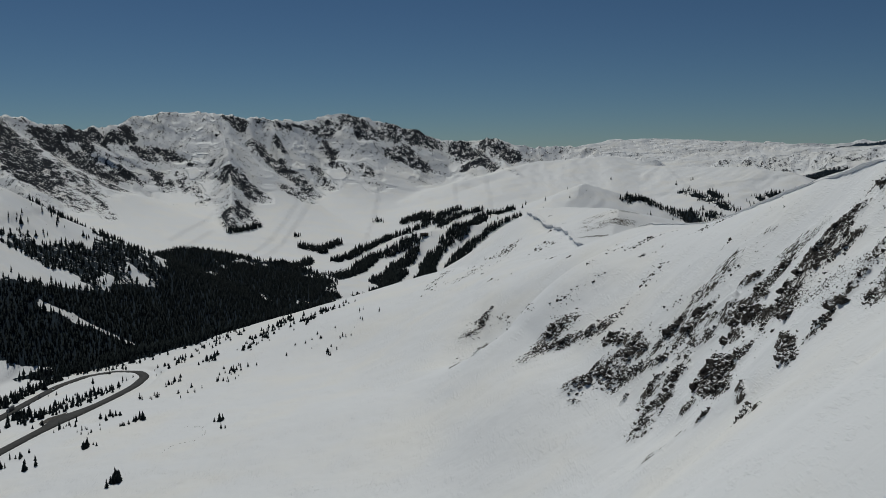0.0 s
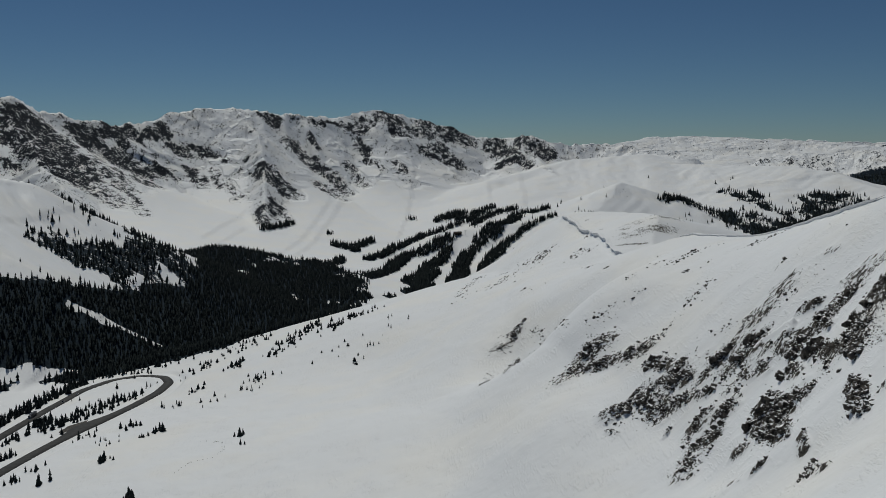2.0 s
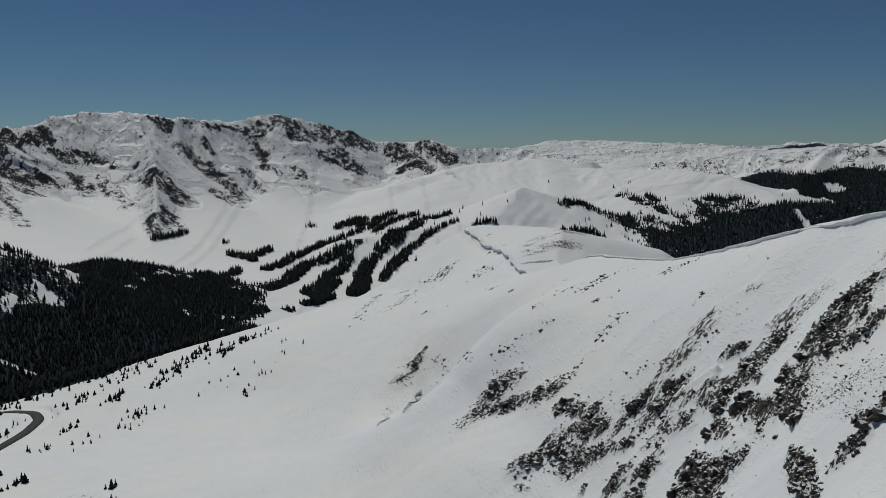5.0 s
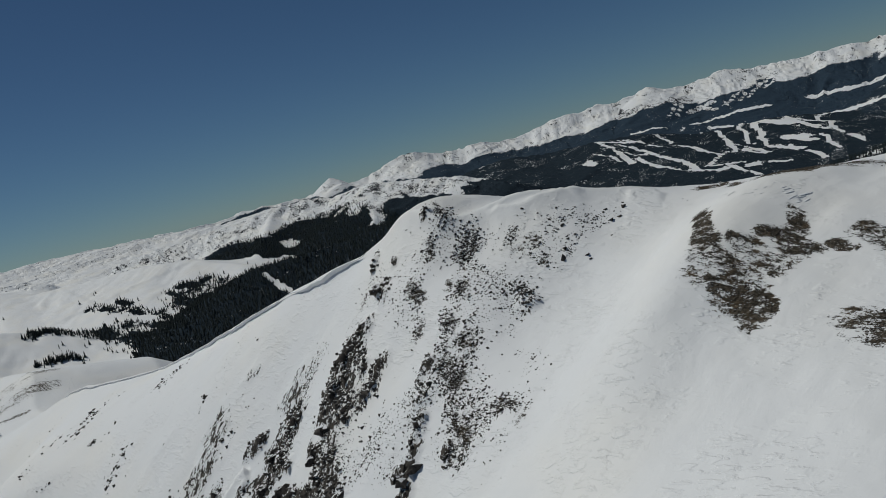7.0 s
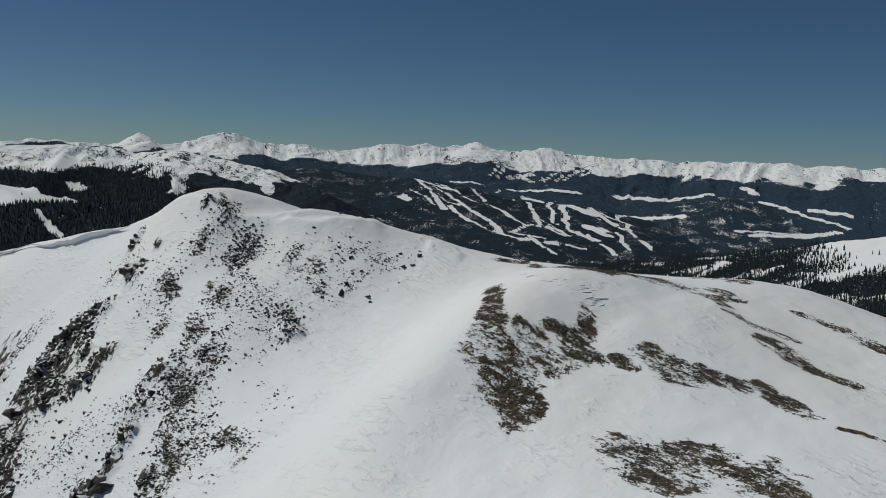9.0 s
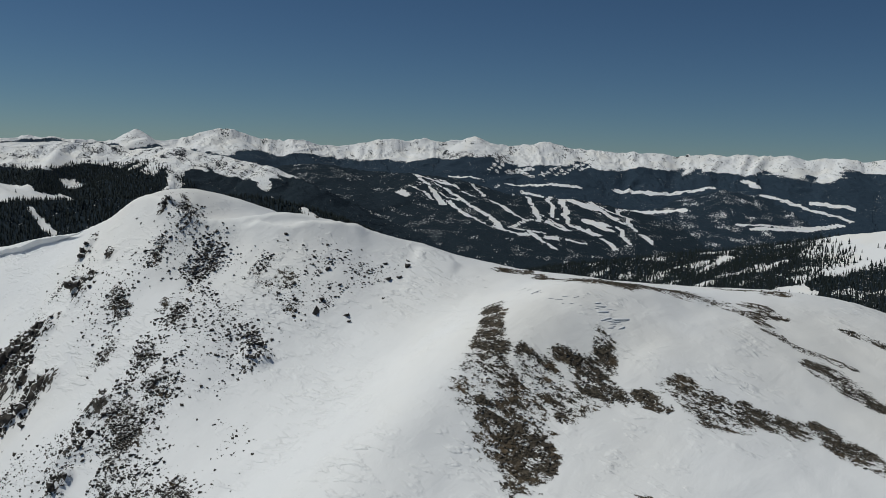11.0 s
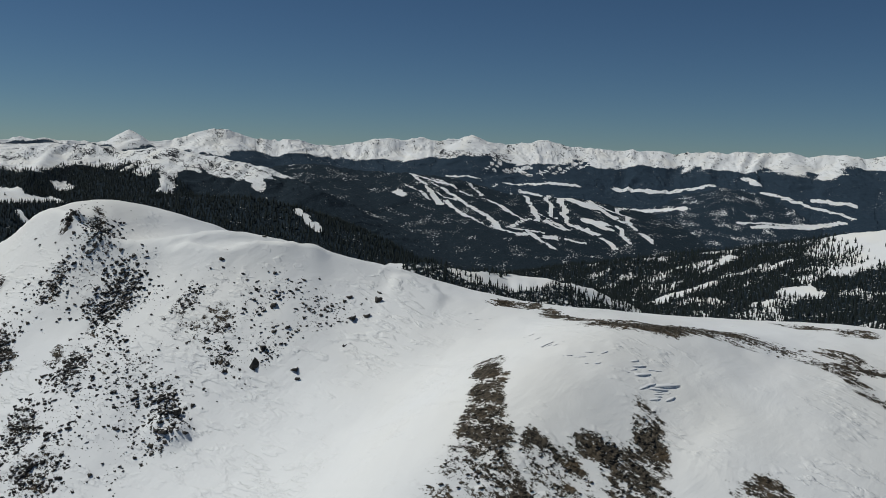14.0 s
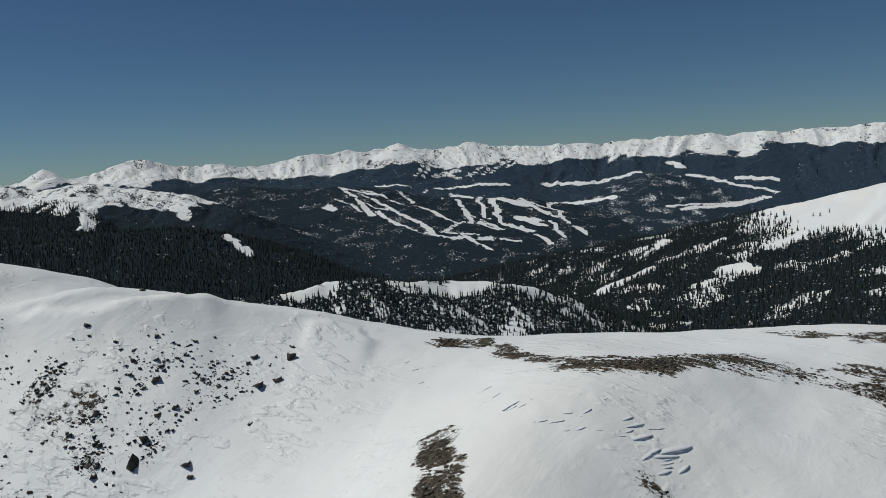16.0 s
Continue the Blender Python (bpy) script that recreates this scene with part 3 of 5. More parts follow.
CIRQUE_ROCK = [(-563, 4082, -425, 4199, 31), (-412, 4194, -361, 4120, 44), (-351, 4161, -243, 4230, 30), (-218, 4250, -93, 4252, 58), (-169, 4111, -108, 4040, 36), (-240, 4061, -192, 4054, 28), (-350, 3880, -324, 3828, 23), (-430, 3875, -403, 3826, 12), (-546, 4024, -494, 3961, 17),
               (-506, 3962, -477, 3886, 12), (-752, 4028, -598, 4094, 10), (-552, 3838, -474, 3715, 20), (-616, 3736, -529, 3622, 29), (61, 4244, 178, 4036, 29), (216, 4176, 307, 4061, 36), (102, 4051, 178, 4036, 18), (181, 4079, 224, 3988, 18)]
WHITE_ROCK = [(1947, 3638, 1906, 3535, 12), (1966, 3606, 1960, 3529, 15), (2030, 3590, 2030, 3540, 15), (2065, 3545, 2055, 3500, 14), (2132, 3230, 2105, 3190, 26), (2062, 3377, 2103, 3352, 9), (2037, 3216, 2088, 3231, 11), (2012, 3125, 1976, 3054, 11)]
KNOLL_SCREE = [(-10, 945, 28, 969, 15), (58, 1057, 78, 1017, 13), (70, 960, 60, 1000, 12)]
# tree strips between the pistes, and openings without trees
STRIPS = [(-325, 2616, -265, 2842, 10.4), (-265, 2842, -191, 2922, 16.5), (-196, 3005, -106, 3092, 11.4), (-266, 2227, -232, 2468, 15), (-238, 2533, -219, 2744, 14.9), (-190, 2761, -133, 2798, 18), (-133, 2814, -96, 2844, 16.5), (-160, 2083, -123, 2207, 16.5), (-163, 2217, -129, 2475, 24),
          (-141, 2567, -92, 2778, 15), (-57, 2263, -44, 2549, 18), (-51, 2598, -28, 2740, 18), (-11, 2774, 22, 2819, 13), (14, 2834, 61, 2915, 21), (53, 2920, 133, 3064, 22.5), (12, 2545, 33, 2624, 9.8), (34, 2630, 81, 2774, 15), (81, 2785, 126, 2843, 13.2),
          (-139, 3236, -90, 3305, 18), (-89, 3241, -54, 3301, 15), (-53, 3200, 1, 3277, 21), (1, 3277, 54, 3341, 15), (-97, 3114, -6, 3196, 8.9), (-15, 3104, 51, 3232, 11.9), (51, 3239, 135, 3294, 12.3), (128, 3165, 242, 3093, 8.9), (141, 2884, 175, 2922, 10.8),
          (191, 2940, 261, 2993, 5.6), (313, 2917, 373, 2910, 8.2)]
LOW_STRIPS = [(-461, 2862, -386, 2797, 13.4), (-397, 2823, -352, 2945, 10.9), (-505, 3005, -499, 3020, 5.7), (-392, 2251, -388, 2540, 9.1), (-332, 2066, -325, 2082, 11.7), (-312, 1978, -303, 1954, 7.5), (-321, 2125, -313, 2174, 4.1), (-267, 1986, -245, 1979, 11.2), (-203, 2011, -190, 2000, 7.5),
              (-262, 3299, -232, 3301, 6.1), (-714, 2925, -646, 3084, 9)]
HILL_WOODS = [(642, 3062, 727, 3050, 8.9), (735, 3040, 815, 3009, 18), (809, 2989, 858, 2833, 28.5), (858, 2833, 871, 2652, 27), (862, 2651, 898, 2488, 25.5), (887, 2595, 914, 2484, 15), (898, 3302, 939, 3187, 12.6), (939, 3187, 983, 3094, 15), (984, 3262, 994, 3160, 9.4),
              (972, 3064, 1013, 2948, 11.9), (1008, 2934, 988, 2700, 8.4), (893, 2942, 956, 2842, 19.5), (1010, 2758, 986, 2537, 31.5), (1148, 2988, 1024, 2544, 46.5), (1117, 3121, 1126, 3063, 9.3), (1166, 3138, 1205, 3077, 15), (1252, 3090, 1219, 2586, 21), (1074, 2579, 1166, 2479, 46.5),
              (1109, 2991, 1115, 2930, 21), (591, 2869, 598, 2868, 5.6), (624, 2850, 668, 2837, 8.2), (684, 2813, 691, 2809, 5.4)]
PISTES = [(3285, 3098, 2990, 2660, 9.3), (2969, 2641, 2861, 2469, 12), (3077, 2804, 3075, 2603, 11), (3428, 2858, 3099, 2434, 6.7), (3018, 2574, 2921, 2354, 6.9), (2936, 2366, 2808, 2106, 12), (2911, 2484, 2812, 2296, 9.7), (3495, 2551, 3253, 2266, 8.2), (3233, 2252, 3045, 2092, 14),
          (3558, 2548, 3575, 2429, 9.7), (3575, 2429, 3188, 2103, 8.2), (3073, 2383, 2995, 2126, 9.8), (3597, 2397, 3244, 2070, 12), (3440, 2223, 3427, 2071, 27), (3475, 2100, 3377, 1947, 20)]
LOW_PISTES = [(3244, 2070, 3152, 1999, 8), (3151, 1985, 3133, 1897, 14), (3260, 1999, 3225, 1899, 21), (3541, 1997, 3323, 1813, 9.9), (3288, 1883, 3157, 1748, 9.7), (3299, 1762, 3244, 1697, 14), (3111, 1858, 3044, 1758, 11), (2952, 1888, 2975, 1847, 14), (2876, 2043, 2807, 1846, 8.5),
              (2849, 2103, 2925, 1998, 9.7), (3087, 2079, 3057, 1980, 10), (3038, 2128, 2849, 2103, 5.7), (3102, 2008, 3100, 2061, 12)]
FAR_PISTES = [(3859, 2852, 3613, 2776, 5.1), (3871, 2824, 3653, 2753, 5.4), (3836, 2677, 3698, 2716, 9.6), (3807, 2606, 3754, 2552, 5.8), (3931, 2569, 3762, 2591, 5.2), (3930, 2535, 3836, 2523, 7), (4097, 2503, 3865, 2493, 5.8), (4132, 2457, 3983, 2466, 5.3), (4166, 2344, 4057, 2380, 5.1),
              (4235, 2221, 4157, 2307, 8.9), (3797, 2719, 3745, 2613, 6.7), (4040, 2748, 3985, 2717, 6.2)]
FIELDS = [(3913, 2231, 3999, 2037, 25), (3962, 2077, 4126, 1897, 20), (4112, 1920, 4170, 1847, 13), (4178, 1632, 4183, 1466, 20), (4160, 1483, 4061, 1210, 17), (4207, 1374, 4208, 1208, 24), (3762, 2028, 3811, 1846, 33), (3554, 2004, 3662, 1950, 7.3), (3744, 1548, 3967, 1295, 9),
          (3733, 1495, 4011, 1240, 18), (3654, 2549, 3781, 2373, 19), (3585, 2634, 3667, 2525, 12), (3453, 2878, 3514, 2751, 12), (4285, 1744, 4240, 1691, 26)]
MEADOWS = [(1791, 975, 1868, 960, 16), (1868, 960, 1936, 914, 14), (2139, 960, 2054, 991, 9.5), (2013, 858, 1992, 912, 9.5), (1870, 725, 1843, 673, 18), (1804, 734, 1776, 767, 8.4), (1964, 658, 2027, 596, 14), (2070, 793, 2002, 829, 9.5), (1825, 2134, 1790, 1998, 13),
           (1735, 3360, 1739, 3306, 31), (1536, 3425, 1504, 3184, 16), (1223, 2585, 1203, 2433, 9.4), (2080, 3153, 1911, 2941, 26), (2258, 2888, 2184, 2755, 22), (1210, 1000, 1420, 890, 16), (-567, 1238, -453, 1249, 9), (-564, 1035, -510, 1089, 8.4), (-546, 1001, -530, 1041, 11), (-510, 1089, -444, 1121, 7.1),
           (1050, 1115, 1130, 1080, 10)]


def strokes(x, y, marks, soft=1.0):
    """1 along the middle of the strokes, 0 from their half width (times soft) on."""
    best = np.zeros(x.shape)
    for ax, ay, bx, by, r in marks:
        reach = r * soft
        near = (x > min(ax, bx) - reach) & (x < max(ax, bx) + reach) & (y > min(ay, by) - reach) & (y < max(ay, by) + reach)
        if near.any():
            px, py, dx, dy = x[near], y[near], bx - ax, by - ay
            u = np.clip(((px - ax) * dx + (py - ay) * dy) / (dx * dx + dy * dy + 1e-6), 0, 1)
            d = np.hypot(px - ax - u * dx, py - ay - u * dy)
            best[near] = np.maximum(best[near], np.clip(1 - d / reach, 0, 1))
    return best


# the pass road with its hairpin
ROAD = [(-372, 480), (-366, 560), (-360, 630), (-357, 684), (-353, 735), (-349, 775), (-341, 818), (-332, 862), (-325, 905), (-330, 952), (-354, 999), (-392, 1030), (-424, 1020), (-440, 980),
        (-438, 900), (-433, 833), (-428, 740), (-424, 640), (-420, 520)]


def road_line():
    pts = np.array(ROAD, float)
    t = np.concatenate([[0], np.cumsum(np.hypot(*np.diff(pts, axis=0).T))])
    s = np.arange(0, t[-1], 4.0)
    line = np.stack([np.interp(s, t, pts[:, 0]), np.interp(s, t, pts[:, 1])], 1)
    for _ in range(12):
        line[1:-1] = 0.25 * line[:-2] + 0.5 * line[1:-1] + 0.25 * line[2:]
    z = terrain(line[:, 0], line[:, 1])[0]
    for _ in range(60):
        z[1:-1] = 0.25 * z[:-2] + 0.5 * z[1:-1] + 0.25 * z[2:]
    return np.column_stack([line, z])


ROAD_LINE = road_line()


def level_road(x, y, z):
    """Cut the road's bench into the slope, with a ploughed bank on either side."""
    near = (x > -470) & (x < -290) & (y > 470) & (y < 1070)
    if near.any():
        px, py, pz = x[near], y[near], z[near]
        best, height = np.full(px.shape, 1e9), pz.copy()
        for rx, ry, rz in ROAD_LINE:
            d = np.hypot(px - rx, py - ry)
            height = np.where(d < best, rz, height)
            best = np.minimum(best, d)
        mix = step(21, 13, best)
        bank = 1.1 * np.exp(-((best - 8.5) / 1.8) ** 2) * (1 - np.exp(-((py - 790) / 40) ** 2))
        z = z.copy()
        z[near] = pz * (1 - mix) + height * mix + bank
    return z


SOFT_EDGED = [k for k, h in enumerate(HILLS) if h[0] in ("right_hill", "outcrop_spur", "low_spur")]


def forest_cover(x, y, z, owner):
    trees = np.array([h[8] for h in HILLS] + [600.0])
    own = np.where(owner == 99, -1, owner)
    patchy = fbm(x / 170, y / 170, 4, 33)
    soft = np.where(np.isin(own, SOFT_EDGED), 1.6, 1.0)
    cover = step(-16 * soft, 16 * soft, trees[own] - z + 45 * patchy * soft ** 0.4 + np.where((own >= 12) & (own <= 14), 30 * ridged(x / 90, y / 90, 3, 24) * step(1600, 1900, x) - 70 * step(1650, 1400, x), 0))
    east = step(480, 700, x)
    # open slopes round the ski area west of the valley forest
    wood = step(-195, -260, x + 70 * fbm(x / 70, y / 70, 4, 35) + 0.16 * np.maximum(y - 1700, 0)) * step(2330, 2250, y + 110 * fbm(x / 80, y / 80, 4, 36))
    left = np.maximum(step(12, -12, z - 312 + 0.275 * (np.clip(y, 1200, 1460) - 1269) + 18 * fbm(x / 90, y / 90, 3, 37)), 0.6 * step(0.0, 0.35, fbm(x / 45, y / 45, 3, 30)) * step(440, 330, z))
    left = np.maximum(left, 0.6 * step(0.1, 0.6, strokes(x, y, [(-700, 1500, -610, 1560, 45), (-665, 1450, -620, 1470, 32), (-640, 1580, -620, 1760, 40), (-560, 1720, -500, 1620, 40)], 1.6) + 0.5 * fbm(x / 20, y / 20, 3, 16)))
    west = np.where(own == 7, left, np.where((own == -1) | (own == 8), wood, 0))
    west = np.maximum(west, step(0.0, 0.22, strokes(x, y, STRIPS + LOW_STRIPS, 1.6) * (1 + 0.9 * fbm(x / 25, y / 25, 2, 38)) - 0.04) * (y > 1900))
    cover = cover * east + west * (1 - east)
    scattered = strokes(x, y, HILL_WOODS, 4.5)
    hill_woods = np.maximum(step(0.0, 0.3, strokes(x, y, HILL_WOODS, 2.2) * (1 + 0.9 * fbm(x / 40, y / 40, 3, 38)) - 0.05), 0.2 * step(0.1, 0.5, scattered + 0.3 * fbm(x / 30, y / 30, 3, 18)))
    hill_woods = np.maximum(hill_woods, 0.065 * step(0.0, 0.3, fbm(x / 55, y / 55, 3, 17)))
    cover = np.where((own == 9) | (own == 10), np.maximum(hill_woods, west * (1 - east)), cover)
    wobble = 14 * fbm(x / 110, y / 110, 3, 39) + 11 * fbm(x / 24, y / 24, 3, 25)
    sway = 34 * fbm(x / 210, y / 210, 2, 29) + 14 * fbm(x / 60, y / 60, 2, 28)
    open_ground = np.maximum(strokes(x + wobble, y - wobble, MEADOWS, 1.4), np.maximum(strokes(x + 0.5 * sway, y - sway, PISTES + LOW_PISTES + FAR_PISTES, 1.0), strokes(x + 0.5 * sway + wobble, y - sway - wobble, FIELDS, 0.8)))
    # narrow runs winding down the ski hill
    across, down = 0.96 * x - 0.27 * y + 0.8 * sway, -0.27 * x - 0.96 * y
    runs = step(0.84, 0.93, ridged(across / 62, down / 420, 1, 22)) * step(-0.25, 0.1, fbm(x / 150, y / 150, 3, 20))
    runs = runs * step(2700, 2850, x) * step(3650, 3450, x) * step(1800, 1950, y) * step(2800, 2600, y)
    open_ground = np.maximum(open_ground, 0.45 * runs)
    cover = cover * step(0.5, 0.02, open_ground + 0.15 * fbm(x / 22, y / 22, 2, 27))
    thin = np.array([0.0] * len(HILLS) + [0.0])
    for k, h in enumerate(HILLS):
        thin[k] = {"gentle_hill": 0.3, "dark_hill": 0.08, "ski_hill": 0.08, "far_range": 0.06}.get(h[0], 0.0)
    cover = cover * (1 - thin[own] * step(-0.05, 0.35, fbm(x / 48, y / 48, 4, 34)) * 1.6)
    gaps = step(0.26, 0.4, fbm(x / 34, y / 34, 4, 19, 0.6)) * step(0.75, 0.3, np.abs(fbm(x / 300, y / 300, 2, 18)) * 3)
    cover = np.where((own == -1) | (own == 8), cover * (1 - 0.9 * gaps), cover)
    glade = np.array([{"near_forest_spur": 0.7, "right_hill": 0.32, "low_spur": 0.25, "outcrop_spur": 0.45}.get(h[0], 0.0) for h in HILLS] + [0.0])
    cover = cover * (1 - glade[own] * step(0.16, 0.36, fbm(x / 60, y / 60, 5, 34, 0.62)))
    slope_wood = step(1075, 1130, y - 0.3 * (x + 350) + 30 * fbm(x / 40, y / 40, 3, 26)) * step(-120, -200, x)
    cover = np.where(owner == 99, slope_wood, cover)
    return np.clip(cover, 0, 1)


def grass_cover(x, y):
    """Bare turf on the shoulder, streaked along the wind, and soil among the stones."""
    wx, wy = x + 2.2 * fbm(x / 7, y / 7, 3, 61), y + 2.2 * fbm(x / 7, y / 7, 3, 62)
    patchy = fbm(x / 3.2, y / 6.5, 3, 63, 0.6) + 0.6 * fbm(x / 8, y / 8, 2, 64)
    turf = step(0.0, 0.55, strokes(wx, wy, GRASS + LOW_GRASS + TOP_GRASS, 1.8))
    knoll = step(0.0, 0.8, strokes(x + 8 * fbm(x / 20, y / 20, 3, 65), y, KNOLL_GRASS, 1.5))
    soil = 0.62 * step(0.0, 0.8, strokes(wx, wy, SCREE, 1.7))
    return np.maximum(turf * np.clip(0.62 + 0.3 * patchy, 0, 0.85), np.maximum(0.66 * knoll * np.clip(0.58 + fbm(x / 14, y / 5, 3, 66), 0, 1), soil * np.clip(0.6 + 0.8 * patchy, 0, 1)))


def crag_field(x, y):
    """Where rock breaks through the steep face: the charted crags and a looser scatter between them."""
    u = (x - catmull(STATION, FACE_X, y)) / (catmull(STATION, CREST_X, y) - catmull(STATION, FACE_X, y))
    zone = step(-0.35, -0.05, u) * step(0.95, 0.6, u) * step(312, 345, y) * step(520, 440, y)
    loose = zone * step(0.12, 0.42, fbm(x / 17 + y / 60, y / 26, 4, 55))
    return np.maximum(strokes(x, y, BEDROCK, 1.9), 0.4 * loose)


# Wind lips just under the crest: corners of each edge, then its height.
LIPS = [([(199, 318), (202, 313), (206, 307), (211, 305), (215, 303), (219, 300), (223, 295)], 1.3), ([(194, 324), (200, 317), (203, 312), (207, 309), (213, 304), (219, 300)], 0.9), ([(228, 286), (230, 283), (232, 279), (232, 276), (233, 274)], 0.9),
        ([(120, 422), (127, 418), (134, 413), (140, 406)], 4.0)]


def wind_lips(x, y):
    """Small overhung edges of packed snow: the crest side stands a step higher."""
    out = np.zeros(x.shape)
    for line, size in LIPS:
        pts = np.array(line, float)
        near = (x > pts[:, 0].min() - 25) & (x < pts[:, 0].max() + 25) & (y > pts[:, 1].min() - 25) & (y < pts[:, 1].max() + 25)
        px, py = x[near] + 1.6 * fbm(x[near] / 7, y[near] / 7, 3, 81), y[near] + 1.6 * fbm(x[near] / 7, y[near] / 7, 3, 82)
        best, side, along, run = np.full(px.shape, 1e9), np.zeros(px.shape), np.zeros(px.shape), 0.0
        total = np.hypot(*np.diff(pts, axis=0).T).sum()
        for a, b in zip(pts[:-1], pts[1:]):
            d = b - a
            long = math.hypot(*d)
            u = np.clip(((px - a[0]) * d[0] + (py - a[1]) * d[1]) / long ** 2, 0, 1)
            ex, ey = px - a[0] - u * d[0], py - a[1] - u * d[1]
            dist = np.hypot(ex, ey)
            closer = dist < best
            best = np.where(closer, dist, best)
            side = np.where(closer, (d[1] * ex - d[0] * ey) / long, side)
            along = np.where(closer, (run + u * long) / total, along)
            run += long
        fade = step(0, 0.15, along) * step(1, 0.85, along)
        out[near] += size * fade * step(-0.5, 0.5, side) * np.exp(-np.maximum(side, 0) / 7)
    return out


def cover(x, y, z, owner, rib, line_s, line_d):
    """Fine relief of the ground, and how much of it is rock, grass and forest."""
    near = owner == 99
    far = ~near
    rocky = np.array([h[7] for h in HILLS] + [0.0])
    own = np.where(near, -1, owner)
    rough = rocky[own]
    distance = np.hypot(x - 60, y - 110)
    # crags on the steep far faces
    crag = ridged(line_s / 40, line_d / 900, 2, 21)
    z = z + np.where(far, rough * 5 * crag * step(560, 260, line_d) + 1.0 * fbm(x / 40, y / 40, 4, 3) + np.where(np.isin(own, (-1, 8, 9, 10, 11, 12)), 5.0 * fbm(x / 110, y / 110, 5, 13, 0.6), 0), 0)
    # wind-worn relief of the near ridge, broken ledges on its crags, drifts on the shoulder
    z = z + np.where(near, 0.35 * fbm(x / 9, y / 9, 3, 9) * step(1500, 600, distance), 0)
    crags = np.where(near, crag_field(x, y), 0)
    scree = strokes(x, y, SCREE, 1.4)
    z = z + near * (crags * (3.2 * ridged(x / 8, y / 8, 4, 51) + 0.8) + scree * 0.7 * ridged(x / 4, y / 4, 3, 52))
    drift = strokes(x, y, [(206, 250, 214, 236, 8), (214, 236, 214, 218, 9), (226, 300, 236, 270, 9), (214, 330, 226, 300, 8)], 1.3)
    u, v = 0.85 * x + 0.53 * y, -0.53 * x + 0.85 * y
    z = z + near * drift * 0.2 * np.clip(ridged(u / 9, v / 3.2, 3, 53), 0, 1) ** 2
    z = z + near * wind_lips(x, y)
    z = level_road(x, y, z)
    gr, ga = np.gradient(z, axis=0), np.gradient(z, axis=1)
    dr = np.gradient(np.hypot(x - 60, y - 110), axis=0)
    da = np.hypot(np.gradient(x, axis=1), np.gradient(y, axis=1))
    steep = np.hypot(gr / np.maximum(dr, 0.1), ga / np.maximum(da, 0.05))
    rock = np.where(far, np.clip(rough, 0, 1.3) * step(0.22, 0.75, steep + 0.3 * fbm(x / 160, y / 160, 3, 31)) * np.clip(0.52 + 0.45 * rib, 0, 0.75), 0)
    wall = far & (own < 7) & (own >= 0)
    sway = 22 * fbm(x / 45, y / 45, 3, 71)
    charted = strokes(x + sway, y - sway, WALL_ROCK + BOWL_ROCK + CIRQUE_ROCK, 2.0)
    streak = ridged(line_s / 34, line_d / 150, 3, 72)
    rock = np.where(wall, 0.44 * step(0.0, 0.55, charted) + 0.25 * step(0.32, 0.85, steep + 0.3 * fbm(x / 90, y / 90, 3, 73)) + 0.10 * streak * step(0.2, 0.5, steep) + 0.16 * step(45, 10, line_d) * step(0, 0.3, fbm(x / 70, y / 70, 2, 74)) + 0.08 * step(-1080, -1250, x) * step(0.2, 0.45, steep), rock)
    rock = np.where((own == 12) | (own == 13), np.maximum(rock, 0.55 * step(0.0, 0.6, strokes(x + 0.5 * sway, y - 0.5 * sway, WHITE_ROCK, 1.7))), rock)
    ranged = np.array([h[0] == "far_range" for h in HILLS] + [False])[own]
    rock = np.where(ranged, np.maximum(rock, 0.48 * step(0.1, 0.7, ridged(line_s / 80, line_d / 300, 3, 75)) * step(-0.3, 0.3, fbm(x / 260, y / 260, 2, 76))), rock)
    rock = rock + near * (step(0.0, 0.5, crags) * 0.22 * step(0.75, 1.5, steep) + 0.40 * step(0.0, 0.5, crags))
    grass = grass_cover(x, y)
    forest = forest_cover(x, y, z, owner)
    z = z + forest * step(2300, 2700, distance) * 6.0 * np.maximum(0, lattice(np.floor(x / 9), np.floor(y / 9), 5))
    bare = np.ones(len(HILLS) + 1)
    for k, h in enumerate(HILLS):
        bare[k] = {"near_forest_spur": 0.56, "right_hill": 0.62, "low_spur": 0.64, "outcrop_spur": 0.55, "knob": 0.5, "flat_spur": 0.3, "far_range": 0.69, "mottled_hill": 0.60, "ski_hill": 0.67, "white_mountain": 0.66, "dark_hill": 0.71, "gentle_hill": 0.7}.get(h[0], 1.0)
    forest = forest * bare[own]
    mottled = np.array([h[0] == "mottled_hill" for h in HILLS] + [False])[own]
    forest = np.where(mottled, forest + 0.16 * fbm(x / 55, y / 55, 4, 17) + 0.02, forest)
    forest = np.where((x < 400) & (y > 2340), forest * 0.45, forest)
    lay = np.stack([np.where(near, x, line_s), np.where(near, y, 0.5 * line_d), np.where(near, 0.4 * z, 0)], -1)
    return z, rock, np.clip(grass, 0, 1), forest, lay

